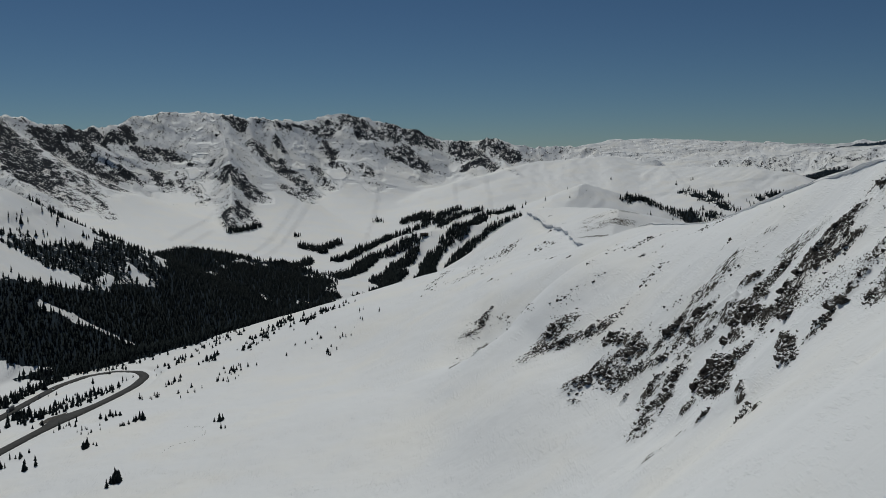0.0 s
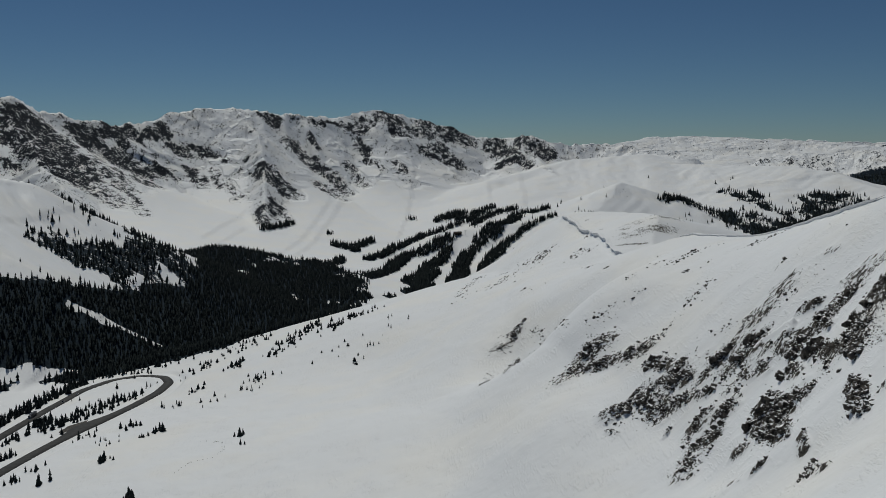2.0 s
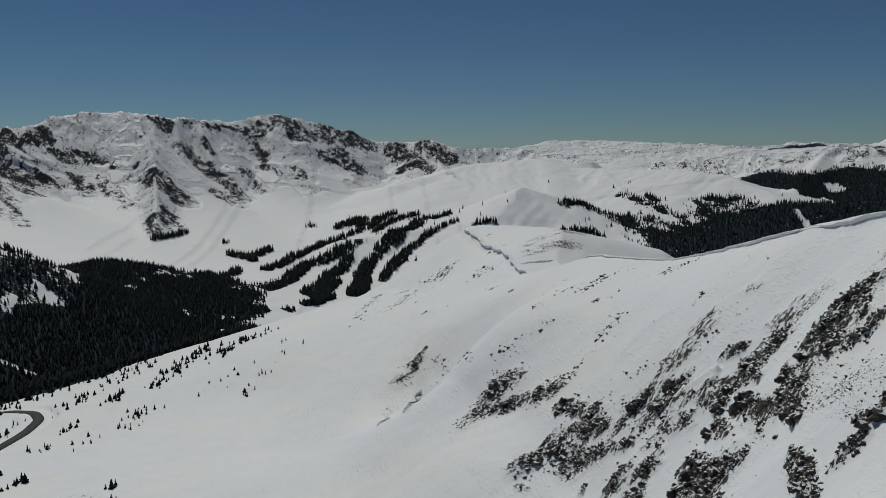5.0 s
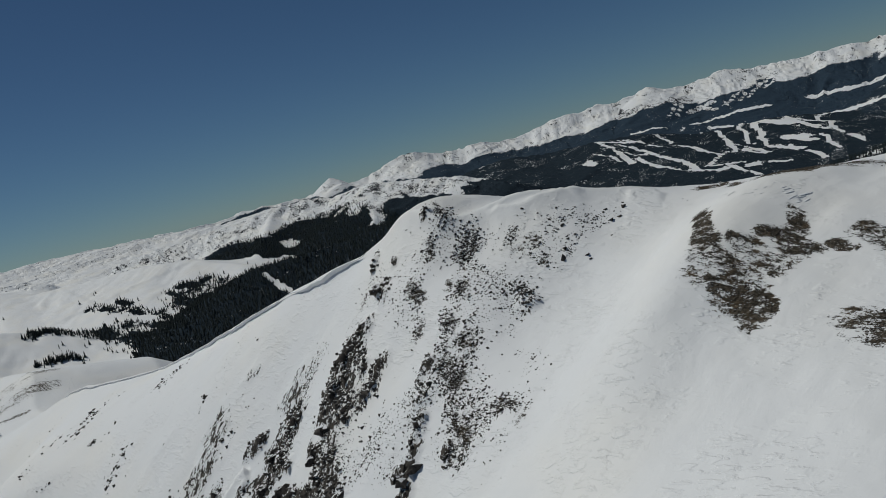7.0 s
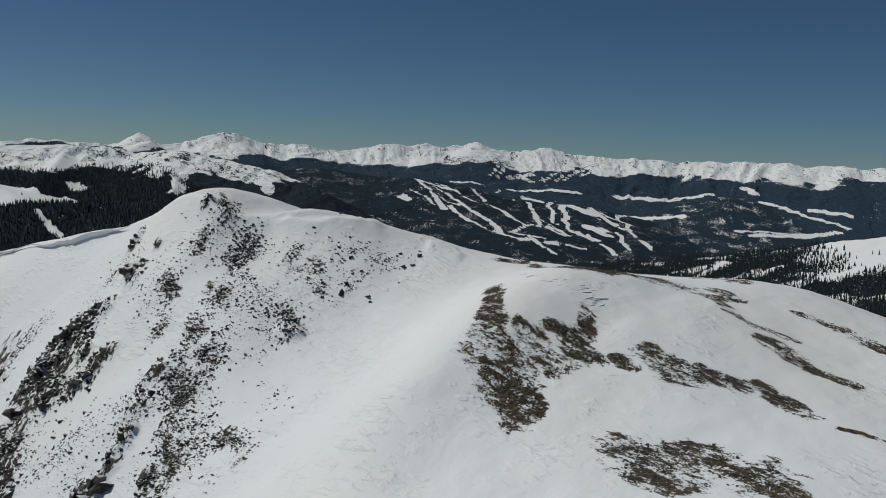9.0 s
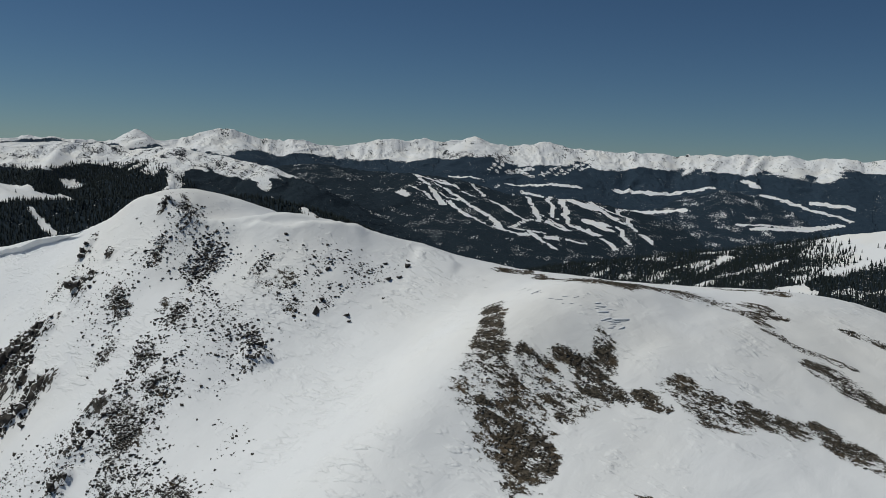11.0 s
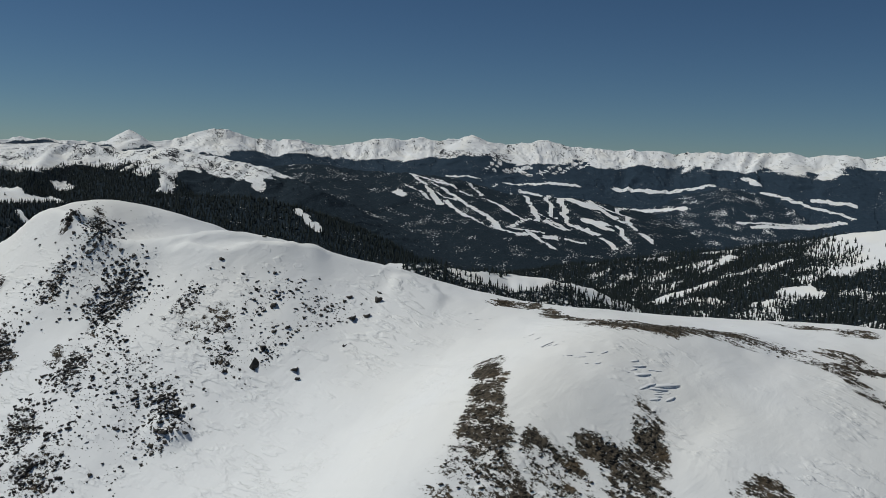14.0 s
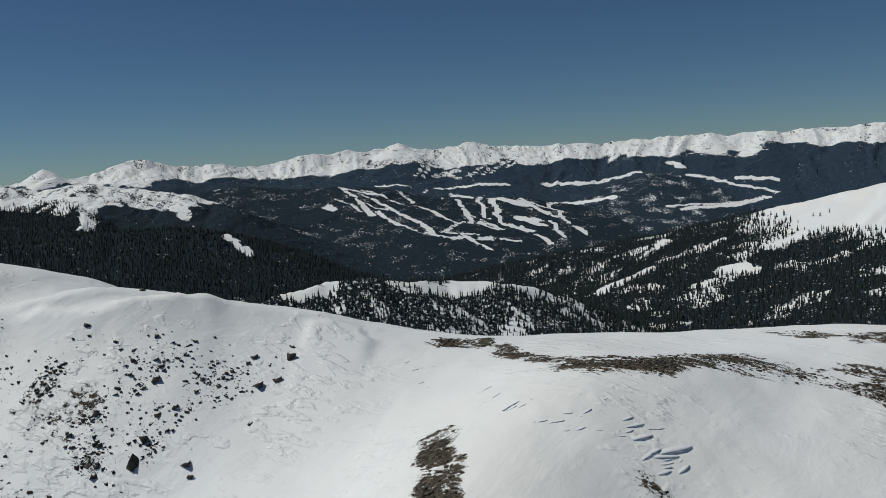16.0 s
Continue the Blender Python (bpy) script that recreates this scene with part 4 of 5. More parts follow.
# ================= ground sheet =================
def grid_mesh(name, points, rows, columns, closed=True):
    """A quad sheet from rows * columns points."""
    mesh = bpy.data.meshes.new(name)
    r = np.arange(rows - 1)[:, None]
    c = np.arange(columns if closed else columns - 1)[None, :]
    d = (c + 1) % columns
    quads = np.stack([r * columns + c, r * columns + d, (r + 1) * columns + d, (r + 1) * columns + c], -1).reshape(-1, 4)
    mesh.vertices.add(len(points))
    mesh.vertices.foreach_set("co", points.astype(np.float32).ravel())
    mesh.loops.add(quads.size)
    mesh.loops.foreach_set("vertex_index", quads.astype(np.int32).ravel())
    mesh.polygons.add(len(quads))
    mesh.polygons.foreach_set("loop_start", np.arange(0, quads.size, 4, dtype=np.int32))
    mesh.update(calc_edges=True)
    mesh.polygons.foreach_set("use_smooth", np.ones(len(quads), dtype=bool))
    return mesh


CENTRE = (60.0, 110.0)
# clockwise seen from below: azimuth runs backwards so that the faces look up
azimuth = np.radians(np.concatenate([np.arange(-42, 118, 0.165), np.arange(118, 318, 2.5)])[::-1])
rings = np.concatenate([[0.01], np.geomspace(3, 90, 40), np.arange(91, 420, 0.95), np.geomspace(421, 1300, 210), np.geomspace(1306, 3000, 150), np.arange(3010, 4935, 9.5)])
ring_grid, azimuth_grid = np.meshgrid(rings, azimuth, indexing="ij")
gx = CENTRE[0] + ring_grid * np.sin(azimuth_grid)
gy = CENTRE[1] + ring_grid * np.cos(azimuth_grid)
gz, owner, rib, line_s, line_d = terrain(gx, gy, True)
gz, rock_amount, grass_amount, forest_amount, lay = cover(gx, gy, gz, owner, rib, line_s, line_d)
ground = new("ground", grid_mesh("ground", np.stack([gx, gy, gz], -1).reshape(-1, 3), *gx.shape))
tagged(ground, "snow covered mountain slopes with bare rock, grass and forest", "ground", kind="structure")
# haze painted as bluer forest: full on far range, part on mottled_hill, none nearer
HAZE = {"far_range": 1.0, "mottled_hill": 0.45}
haze_amount = np.array([HAZE.get(h[0], 0.0) for h in HILLS] + [0.0])[np.where(owner == 99, -1, owner)]
for key, values in (("rock", rock_amount), ("grass", grass_amount), ("forest", forest_amount), ("haze", haze_amount)):
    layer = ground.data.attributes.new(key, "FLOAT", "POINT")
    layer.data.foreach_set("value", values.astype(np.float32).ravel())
ground.data.materials.append(SNOW)

layer = ground.data.attributes.new("lay", "FLOAT_VECTOR", "POINT")
layer.data.foreach_set("vector", lay.astype(np.float32).ravel())

# ================= things =================
ROCK = None


def rock_material():
    n = Nodes("weathered_rock")
    up = n.add("ShaderNodeSeparateXYZ")
    n.put(n.add("ShaderNodeNewGeometry").outputs["Normal"], up.inputs[0])
    patch = n.noise(0.9, 4, 0.6)
    lying = n.ramp(n.math("ADD", up.outputs["Z"], n.math("MULTIPLY", patch, 0.5)), 1.06, 1.14)
    tone = n.noise(0.35, 6, 0.65)
    stone = n.mix(n.ramp(tone, 0.32, 0.68), (0.038, 0.035, 0.033), (0.13, 0.115, 0.1))
    stone = n.mix(n.ramp(n.noise(3.0, 4, 0.7), 0.62, 0.72), stone, (0.17, 0.15, 0.11))
    n.bump(n.noise(1.5, 7, 0.75), 0.5, 1.0)
    return n.done(n.mix(lying, stone, (0.80, 0.81, 0.83)), 0.88, 0.25)


ROCK = rock_material()
rng = np.random.default_rng(7)


def height_at(x, y):
    """Ground height with the fine relief of the sheet, by the nearest cell of the grid."""
    x, y = np.atleast_1d(np.asarray(x, float)), np.atleast_1d(np.asarray(y, float))
    r = np.hypot(x - CENTRE[0], y - CENTRE[1])
    a = np.degrees(np.arctan2(x - CENTRE[0], y - CENTRE[1]))
    order = np.degrees(azimuth)[::-1]
    a = np.where(a < order[0], a + 360, a)
    j = np.interp(a, order, np.arange(len(order)))
    i = np.clip(np.interp(r, rings, np.arange(len(rings))), 0, len(rings) - 1.001)
    flip = gz[:, ::-1]
    i0, j0 = i.astype(int), np.clip(j.astype(int), 0, len(order) - 2)
    fi, fj = i - i0, j - j0
    return (flip[i0, j0] * (1 - fi) + flip[i0 + 1, j0] * fi) * (1 - fj) + (flip[i0, j0 + 1] * (1 - fi) + flip[i0 + 1, j0 + 1] * fi) * fj


def mesh_from(bm, name, material, smooth=False):
    mesh = bpy.data.meshes.new(name)
    bm.to_mesh(mesh)
    bm.free()
    if smooth:
        mesh.polygons.foreach_set("use_smooth", [True] * len(mesh.polygons))
    mesh.materials.append(material)
    return mesh


def part(name, bm, material, parent, label="", smooth=False):
    """One mesh part under a thing."""
    ob = new(name, mesh_from(bm, name, material, smooth))
    ob.parent = parent
    return tagged(ob, label) if label else ob


def block(seed, flat=0.8, points=13):
    """An angular broken stone about 1 m across: the hull of a few random points."""
    r = np.random.default_rng(seed)
    bm = bmesh.new()
    for p in r.normal(size=(points, 3)):
        p = p / np.linalg.norm(p) * r.uniform(0.42, 0.6)
        bm.verts.new((p[0] * 1.15, p[1] * 0.95, p[2] * flat + 0.12))
    bmesh.ops.convex_hull(bm, input=bm.verts)
    bmesh.ops.delete(bm, geom=[v for v in bm.verts if not v.link_faces], context="VERTS")
    return bm


def merged(name, template_list, places, material, label, category, smooth=False):
    """Many copies of small templates as one joined mesh. places: rows of x, y, z, scale x, scale z, turn, template."""
    verts, faces, base = [], [], 0
    for k, (tv, tf) in enumerate(template_list):
        rows = places[places[:, 6].astype(int) == k]
        if not len(rows):
            continue
        c, s = np.cos(rows[:, 5]), np.sin(rows[:, 5])
        px = (tv[None, :, 0] * c[:, None] - tv[None, :, 1] * s[:, None]) * rows[:, 3:4] + rows[:, 0:1]
        py = (tv[None, :, 0] * s[:, None] + tv[None, :, 1] * c[:, None]) * rows[:, 3:4] + rows[:, 1:2]
        pz = tv[None, :, 2] * rows[:, 4:5] + rows[:, 2:3]
        verts.append(np.stack([px, py, pz], -1).reshape(-1, 3))
        faces.append((tf[None] + (base + np.arange(len(rows)) * len(tv))[:, None, None]).reshape(-1, 3))
        base += len(rows) * len(tv)
    verts, faces = np.concatenate(verts), np.concatenate(faces)
    mesh = bpy.data.meshes.new(name)
    mesh.vertices.add(len(verts))
    mesh.vertices.foreach_set("co", verts.astype(np.float32).ravel())
    mesh.loops.add(faces.size)
    mesh.loops.foreach_set("vertex_index", faces.astype(np.int32).ravel())
    mesh.polygons.add(len(faces))
    mesh.polygons.foreach_set("loop_start", np.arange(0, faces.size, 3, dtype=np.int32))
    mesh.update(calc_edges=True)
    mesh.materials.append(material)
    return tagged(new(name, mesh), label, category, kind="stuff")


def arrays(bm):
    bmesh.ops.triangulate(bm, faces=bm.faces)
    bm.verts.index_update()
    out = np.array([v.co[:] for v in bm.verts]), np.array([[v.index for v in f.verts] for f in bm.faces])
    bm.free()
    return out


# ---- the pass road ----
def road():
    line = ROAD_LINE
    side = np.gradient(line[:, :2], axis=0)
    side = np.stack([side[:, 1], -side[:, 0]], 1) / np.hypot(*side.T)[:, None]
    along = np.arange(len(line)) * 4.0
    wide = 5.2 + 7 * np.exp(-((line[:, 1] - 790) / 26) ** 2) * (line[:, 0] > -390)
    left, right = line[:, :2] - side * wide[:, None], line[:, :2] + side * 5.2
    z = line[:, 2] + 0.45
    rows = [np.column_stack([left, z - 0.6]), np.column_stack([left, z]), np.column_stack([line[:, :2], z + 0.08]), np.column_stack([right, z]), np.column_stack([right, z - 0.6])]
    ob = new("road", grid_mesh("road", np.stack(rows).reshape(-1, 3), 5, len(line), False))
    ob.data.materials.append(ASPHALT)
    return tagged(ob, "dark wet asphalt pass road with a hairpin", "road", kind="structure")


road()


def layby():
    """A muddy pull-in on the inner side of the lower road."""
    bm = bmesh.new()
    r = np.random.default_rng(5)
    rim = []
    for k in range(26):
        a = 6.2832 * k / 26
        x, y = -362 + 9.5 * r.uniform(0.75, 1.15) * math.cos(a), 792 + 24 * r.uniform(0.8, 1.12) * math.sin(a)
        rim.append((x, y))
    z = height_at([p[0] for p in rim], [p[1] for p in rim])
    centre = bm.verts.new((-361, 792, float(height_at(-361, 792)[0]) + 0.5))
    ring = [bm.verts.new((x, y, h + 0.25)) for (x, y), h in zip(rim, z)]
    for k in range(26):
        bm.faces.new((centre, ring[k], ring[(k + 1) % 26]))
    ob = new("layby", mesh_from(bm, "layby", MUD))
    return tagged(ob, "muddy dark gravel pull-in beside the pass road", "layby", kind="structure")


MUD = plain_material("wet_mud", (0.03, 0.026, 0.022), (0.11, 0.1, 0.09), 0.35, 0.9, 0.1)
layby()


# ---- conifers ----
def crown(seed, tiers, sides, lean=0.0, wide=0.24):
    """A spruce crown 1 m high: uneven drooping skirts, ragged at their edges."""
    r = np.random.default_rng(seed)
    bm = bmesh.new()
    for k in range(tiers):
        low, high = 0.06 + 0.84 * k / tiers, 0.06 + 0.84 * (k + 1.75) / tiers
        radius = wide * (1 - 0.88 * k / tiers) * r.uniform(0.85, 1.15)
        tip = bm.verts.new((lean * high, 0, min(high, 1.0)))
        ring = []
        turn = r.uniform(0, 6.28)
        for j in range(sides):
            a = turn + 6.2832 * j / sides
            rr = radius * r.uniform(0.6, 1.25)
            ring.append(bm.verts.new((lean * low + rr * math.cos(a), rr * math.sin(a), low - r.uniform(0, 0.07))))
        for j in range(sides):
            bm.faces.new((ring[j], ring[(j + 1) % sides], tip))
    return bm


def trunk(thick):
    bm = bmesh.new()
    bmesh.ops.create_cone(bm, cap_ends=True, segments=6, radius1=thick, radius2=thick * 0.25, depth=0.75, matrix=Matrix.Translation((0, 0, 0.345)))
    return bm


def spruce(seed, wide):
    tree = new("spruce_tree")
    part("trunk", trunk(0.028), BARK, tree, "grey brown bark")
    part("crown", crown(seed, 9, 9, 0.02, wide), NEEDLES, tree)
    return tagged(tree, "dark green wind-worn spruce standing alone in the snow", "tree", "scattered spruces below the ridge")


# clumps on the slope over the road: x, y, spread, number, height
CLUMPS = [(-256, 960, 6.4, 8, 7), (-407, 1426, 11.4, 8, 6), (-213, 888, 7, 7, 6), (-375, 1136, 7.7, 9, 7), (-278, 886, 4.8, 5, 6), (-305, 996, 9.4, 9, 6), (-216, 977, 8.9, 9, 6), (-208, 1033, 10.7, 12, 6),
          (-193, 1077, 9.7, 12, 7), (-163, 1024, 9.2, 10, 6), (-148, 1055, 9.5, 9, 6), (-132, 1059, 8.1, 7, 6), (-116, 876, 4.5, 4, 5), (-139, 911, 11.7, 4, 4), (-298, 769, 4.3, 4, 7)]
HIGH_CLUMPS = [(-274, 657, 2.8, 6, 7), (-264, 727, 2.5, 4, 8), (-270, 718, 2, 2, 4), (-303, 618, 2, 2, 9), (-216, 555, 2.7, 7, 8), (-178, 666, 2, 2, 7), (-165, 637, 2, 1, 5), (-281, 826, 5.6, 4, 6),
          (-327, 657, 3.8, 4, 5), (-332, 633, 2.3, 3, 6), (-101, 906, 3.5, 2, 5), (-86, 963, 12.2, 4, 4), (-213, 853, 9, 5, 5), (-239, 828, 7.8, 3, 5), (-334, 958, 9.1, 8, 6)]
ROAD_CLUMPS = [(-408, 1105, 9.1, 12, 7), (-429, 1083, 12, 12, 7), (-378, 1104, 10.5, 10, 7), (-425, 1338, 14.4, 14, 7), (-273, 1089, 11.5, 12, 6), (-286, 1058, 11.2, 10, 6), (-297, 719, 7.1, 4, 5), (-342, 755, 8.6, 8, 6),
          (-390, 812, 8.2, 12, 8), (-413, 826, 6, 10, 9), (-384, 833, 5.9, 8, 8), (-408, 774, 5.7, 8, 8), (-360, 842, 8.3, 10, 8), (-361, 899, 7.5, 8, 8), (-337, 899, 7.4, 6, 7), (-371, 881, 6.2, 6, 7),
          (-377, 700, 4.1, 6, 8), (-433, 939, 13.4, 5, 5), (-387, 877, 8.7, 6, 7)]
ROADSIDE = [(-462, y, 7, 9, 11) for y in range(560, 1030, 24)] + [(-448, 1045, 18, 12, 9), (-400, 1065, 22, 12, 9)]
templates = [spruce(s, w) for s, w in ((1, 0.24), (2, 0.30), (3, 0.36), (4, 0.26))]
spots = []
for cx, cy, spread, count, tall in CLUMPS + HIGH_CLUMPS + ROAD_CLUMPS + ROADSIDE:
    for _ in range(int(2.4 * count)):
        spots.append((cx + rng.normal() * spread * 1.1, cy + rng.normal() * spread * 1.6, tall * rng.uniform(0.4, 1.12)))
spots = np.array(spots)
free = np.ones(len(spots), bool)
for rx, ry, rz in ROAD_LINE:
    free &= np.hypot(spots[:, 0] - rx, spots[:, 1] - ry) > 9
spots = spots[free]
heights = height_at(spots[:, 0], spots[:, 1])
for k, ((x, y, tall), z) in enumerate(zip(spots[:300], heights)):
    m = Matrix.Translation((x, y, z - 0.15)) @ Matrix.Rotation(rng.uniform(0, 6.28), 4, "Z")
    if k < len(templates):
        tree = templates[k]
        tree.matrix_basis = m
    else:
        tree = copy_thing(templates[k % len(templates)], m)
    tree.scale = (tall * 1.1, tall * 1.1, tall)


far_shapes = [arrays(crown(70 + k, 6, 7, 0.02, w)) for k, w in enumerate((0.2, 0.25, 0.3, 0.22))]
rest_spots, rest_z = spots[300:], heights[300:]
merged("roadside_spruces", far_shapes, np.column_stack([rest_spots[:, 0], rest_spots[:, 1], rest_z - 0.15, rest_spots[:, 2] * 1.1, rest_spots[:, 2], rng.uniform(0, 6.28, len(rest_spots)), rng.integers(0, 4, len(rest_spots))]), NEEDLES, "small dark spruces and shrubs along the pass road", "trees")


def forest(name, box, spacing, low, high, label, seed, slim=1.0):
    """A wood of small conifers wherever the forest cover says so, as one joined mesh."""
    r = np.random.default_rng(seed)
    x, y = np.meshgrid(np.arange(box[0], box[1], spacing), np.arange(box[2], box[3], spacing))
    x, y = x.ravel() + r.uniform(-0.5, 0.5, x.size) * spacing, y.ravel() + r.uniform(-0.5, 0.5, y.size) * spacing
    a = np.degrees(np.arctan2(x - CENTRE[0], y - CENTRE[1]))
    z, own = terrain(x, y)
    dense = forest_cover(x, y, z, own)
    ok = (r.uniform(0.05, 1, x.size) < dense) & (a > -42) & (a < 110)
    for rx, ry, rz in ROAD_LINE[::3]:
        ok &= np.hypot(x - rx, y - ry) > 14
    x, y = x[ok], y[ok]
    tall = r.uniform(low, high, len(x)) * r.choice([0.6, 0.85, 1.0, 1.1], len(x))
    shapes = [arrays(crown(90 + k, 3, 5, 0, w * slim)) for k, w in enumerate((0.19, 0.23, 0.16, 0.26))]
    rows = np.column_stack([x, y, height_at(x, y) - 0.3, tall, tall, r.uniform(0, 6.28, len(x)), r.integers(0, 4, len(x))])
    return merged(name, shapes, rows, NEEDLES, label, "forest")


forest("valley_forest", (-1000, -150, 1000, 2420), 6.6, 9, 15, "dense dark spruce forest on the valley floor", 11)
forest("piste_forest", (-150, 720, 1900, 3350), 6.0, 15, 23, "strips of dark spruce between groomed ski pistes", 12, 0.8)
forest("slope_forest", (-800, -150, 2420, 3350), 6.0, 15, 23, "dark spruce strips at the foot of the pistes", 16, 0.8)
forest("spur_forest", (850, 1560, 700, 1500), 6.4, 8, 14, "open dark spruce forest on a snowy spur", 13, 0.8)
forest("hillside_forest", (1500, 2350, 200, 1600), 6.8, 9, 15, "dark spruce forest with snowy glades on a hillside", 14, 0.8)
forest("far_hillside_forest", (500, 2000, 1650, 3600), 9.0, 11, 18, "dense dark forest on a distant hillside", 15, 0.85)


# ---- stones of the face ----
def scatter(marks, per_area, low, high, power, seed, soft=1.0):
    r = np.random.default_rng(seed)
    out = []
    for ax, ay, bx, by, w in marks:
        w = w * soft
        count = int(per_area * (math.hypot(bx - ax, by - ay) + w) * 2 * w)
        u = r.uniform(0, 1, count)
        x, y = ax + u * (bx - ax) + r.normal(0, 0.55, count) * w, ay + u * (by - ay) + r.normal(0, 0.55, count) * w
        out.append(np.column_stack([x, y, low + (high - low) * r.uniform(0, 1, count) ** power]))
    return np.concatenate(out)


blocks = [block(s, f) for s, f in ((1, 0.7), (2, 0.9), (3, 0.6), (4, 1.1), (5, 0.8), (6, 1.25))]
crag_stones = scatter(BEDROCK, 1.9, 0.22, 2.3, 3.4, 21, 1.6)
scree_stones = np.concatenate([scatter(SCREE, 11.0, 0.14, 1.05, 3.8, 22, 1.45), scatter(KNOLL_SCREE, 0.05, 0.6, 2.6, 3.0, 29, 1.4)])
loose = np.concatenate([scatter(LOOSE, 4.0, 0.13, 0.8, 3.6, 23, 1.5), scatter(SPARSE, 1.7, 0.12, 0.95, 4.6, 28, 1.2), scatter(FAR_STONES[:5], 0.12, 0.8, 3.4, 2.2, 27, 1.3), scatter(FAR_STONES[5:], 0.4, 0.35, 2.4, 3.0, 30, 1.2), scatter([(130, 300, 190, 360, 30), (200, 270, 212, 310, 10), (120, 360, 180, 480, 22)], 0.02, 0.3, 1.3, 3.0, 26)])
face = np.column_stack([rng.uniform(60, 190, 9000), rng.uniform(285, 520, 9000), 0.25 + 1.7 * rng.uniform(0, 1, 9000) ** 4])
face = face[rng.uniform(0.15, 1, len(face)) < crag_field(face[:, 0], face[:, 1])]
marked = np.array([(212.5, 280.3, 2.6), (215.1, 279, 2.3), (220, 280.9, 2.2), (222.4, 282.8, 1.6), (216.7, 285.1, 2), (203.8, 305.9, 1.6), (203.1, 304.4, 0.9), (206.2, 293.9, 1.5), (204.1, 291.2, 1.8), (200.8, 287.3, 1.7), (208.6, 285.7, 1), (202.8, 285.9, 1.3), (197.6, 286, 2), (195.3, 284.3, 3), (198.3, 279.1, 2.2), (197.8, 277.2, 1.6), (191.1, 288.4, 2.4), (207.1, 276.1, 1.2), (201.5, 306.2, 0.7), (203.4, 284.4, 1.1)])
marked[:, 2] *= 0.78
patches = []
for _ in range(24):
    cy, u = rng.uniform(430, 1060), rng.uniform(-0.1, 0.85)
    fx, cx = float(catmull(STATION, FACE_X, cy)), float(catmull(STATION, CREST_X, cy))
    size = rng.uniform(2, 6)
    count = rng.integers(5, 26)
    patches.append(np.column_stack([fx + u * (cx - fx) + rng.normal(0, size * 1.0, count), cy + rng.normal(0, size * 0.7, count), 0.5 + 1.9 * rng.uniform(0, 1, count) ** 2.5]))
every = np.concatenate([crag_stones, scree_stones, loose, face] + patches)
clump = fbm(every[:, 0] / 9, every[:, 1] / 5, 3, 91, 0.6)
every = np.concatenate([every[clump > rng.uniform(-0.35, 0.3, len(every))], marked])
every = every[np.argsort(-every[:, 2])]
ground_z = height_at(every[:, 0], every[:, 1])
meshes = []
for k, bm in enumerate(blocks):
    meshes.append(mesh_from(bm, "boulder", ROCK))
for k in range(280):
    x, y, size = every[k]
    ob = new("boulder", meshes[k % 6])
    ob.matrix_basis = Matrix.Translation((x, y, ground_z[k] - 0.28 * size)) @ Euler((rng.normal() * 0.3, rng.normal() * 0.3, rng.uniform(0, 6.28))).to_matrix().to_4x4()
    ob.scale = (size, size, size * rng.uniform(0.8, 1.2))
    tagged(ob, "dark angular boulder frozen into the steep snow face", "boulder", "boulders on the ridge face")
rest = every[280:]
shapes = [arrays(block(s, f, 9)) for s, f in ((11, 0.7), (12, 0.9), (13, 0.6), (14, 1.1))]
rows = np.column_stack([rest[:, 0], rest[:, 1], ground_z[280:] - 0.15 * rest[:, 2], rest[:, 2], rest[:, 2], rng.uniform(0, 6.28, len(rest)), rng.integers(0, 4, len(rest))])
merged("scree", shapes, rows, ROCK, "dark broken stones poking through the snow", "scree")


# ---- outcrops: broken ribs of bedrock, stepping down the fall line ----
def outcrop(seed):
    """One rib: broken blocks of bedrock, wedged together."""
    r = np.random.default_rng(seed)
    rib = new("rock_outcrop")
    for k in range(8):
        u = r.uniform(-0.55, 0.55)
        bm = bmesh.new()
        for p in r.normal(size=(12, 3)):
            bm.verts.new(p / np.linalg.norm(p) * np.array([r.uniform(0.2, 0.42), r.uniform(0.14, 0.3), r.uniform(0.16, 0.34)]))
        bmesh.ops.convex_hull(bm, input=bm.verts)
        bmesh.ops.delete(bm, geom=[v for v in bm.verts if not v.link_faces], context="VERTS")
        piece = part("rock_block", bm, ROCK, rib)
        piece.location = (u, r.normal() * 0.2, 0.72 * u - 0.02)
    return tagged(rib, "jagged dark bedrock rib with snow on its ledges", "rock outcrop", "rock ribs on the ridge face")


rib_templates = [outcrop(s) for s in range(40, 47)]
ribs = scatter(BEDROCK, 0.035, 2.5, 7.5, 1.5, 31, 0.8)
more = np.column_stack([rng.uniform(70, 190, 700), rng.uniform(290, 500, 700), rng.uniform(2.5, 6.5, 700)])
more = more[crag_field(more[:, 0], more[:, 1]) > rng.uniform(0.35, 1.2, len(more))][:110]
ribs = np.concatenate([ribs, more, scatter(SCREE, 0.02, 1.2, 3.4, 1.5, 33, 0.9)] + [np.array([[p[0, 0], p[0, 1], 2.2 + 0.4 * len(p) ** 0.5]]) for p in patches[::3]])
for k, ((x, y, size), z) in enumerate(zip(ribs, height_at(ribs[:, 0], ribs[:, 1]))):
    m = Matrix.Translation((x, y, z - 0.04 * size)) @ Euler((rng.normal() * 0.15, rng.normal() * 0.12, rng.normal() * 0.5)).to_matrix().to_4x4()
    if k < 7:
        ob = rib_templates[k]
        ob.matrix_basis = m
    else:
        ob = copy_thing(rib_templates[k % 7], m)
    ob.scale = (size, size * rng.uniform(0.7, 1.2), size * rng.uniform(0.8, 1.1))


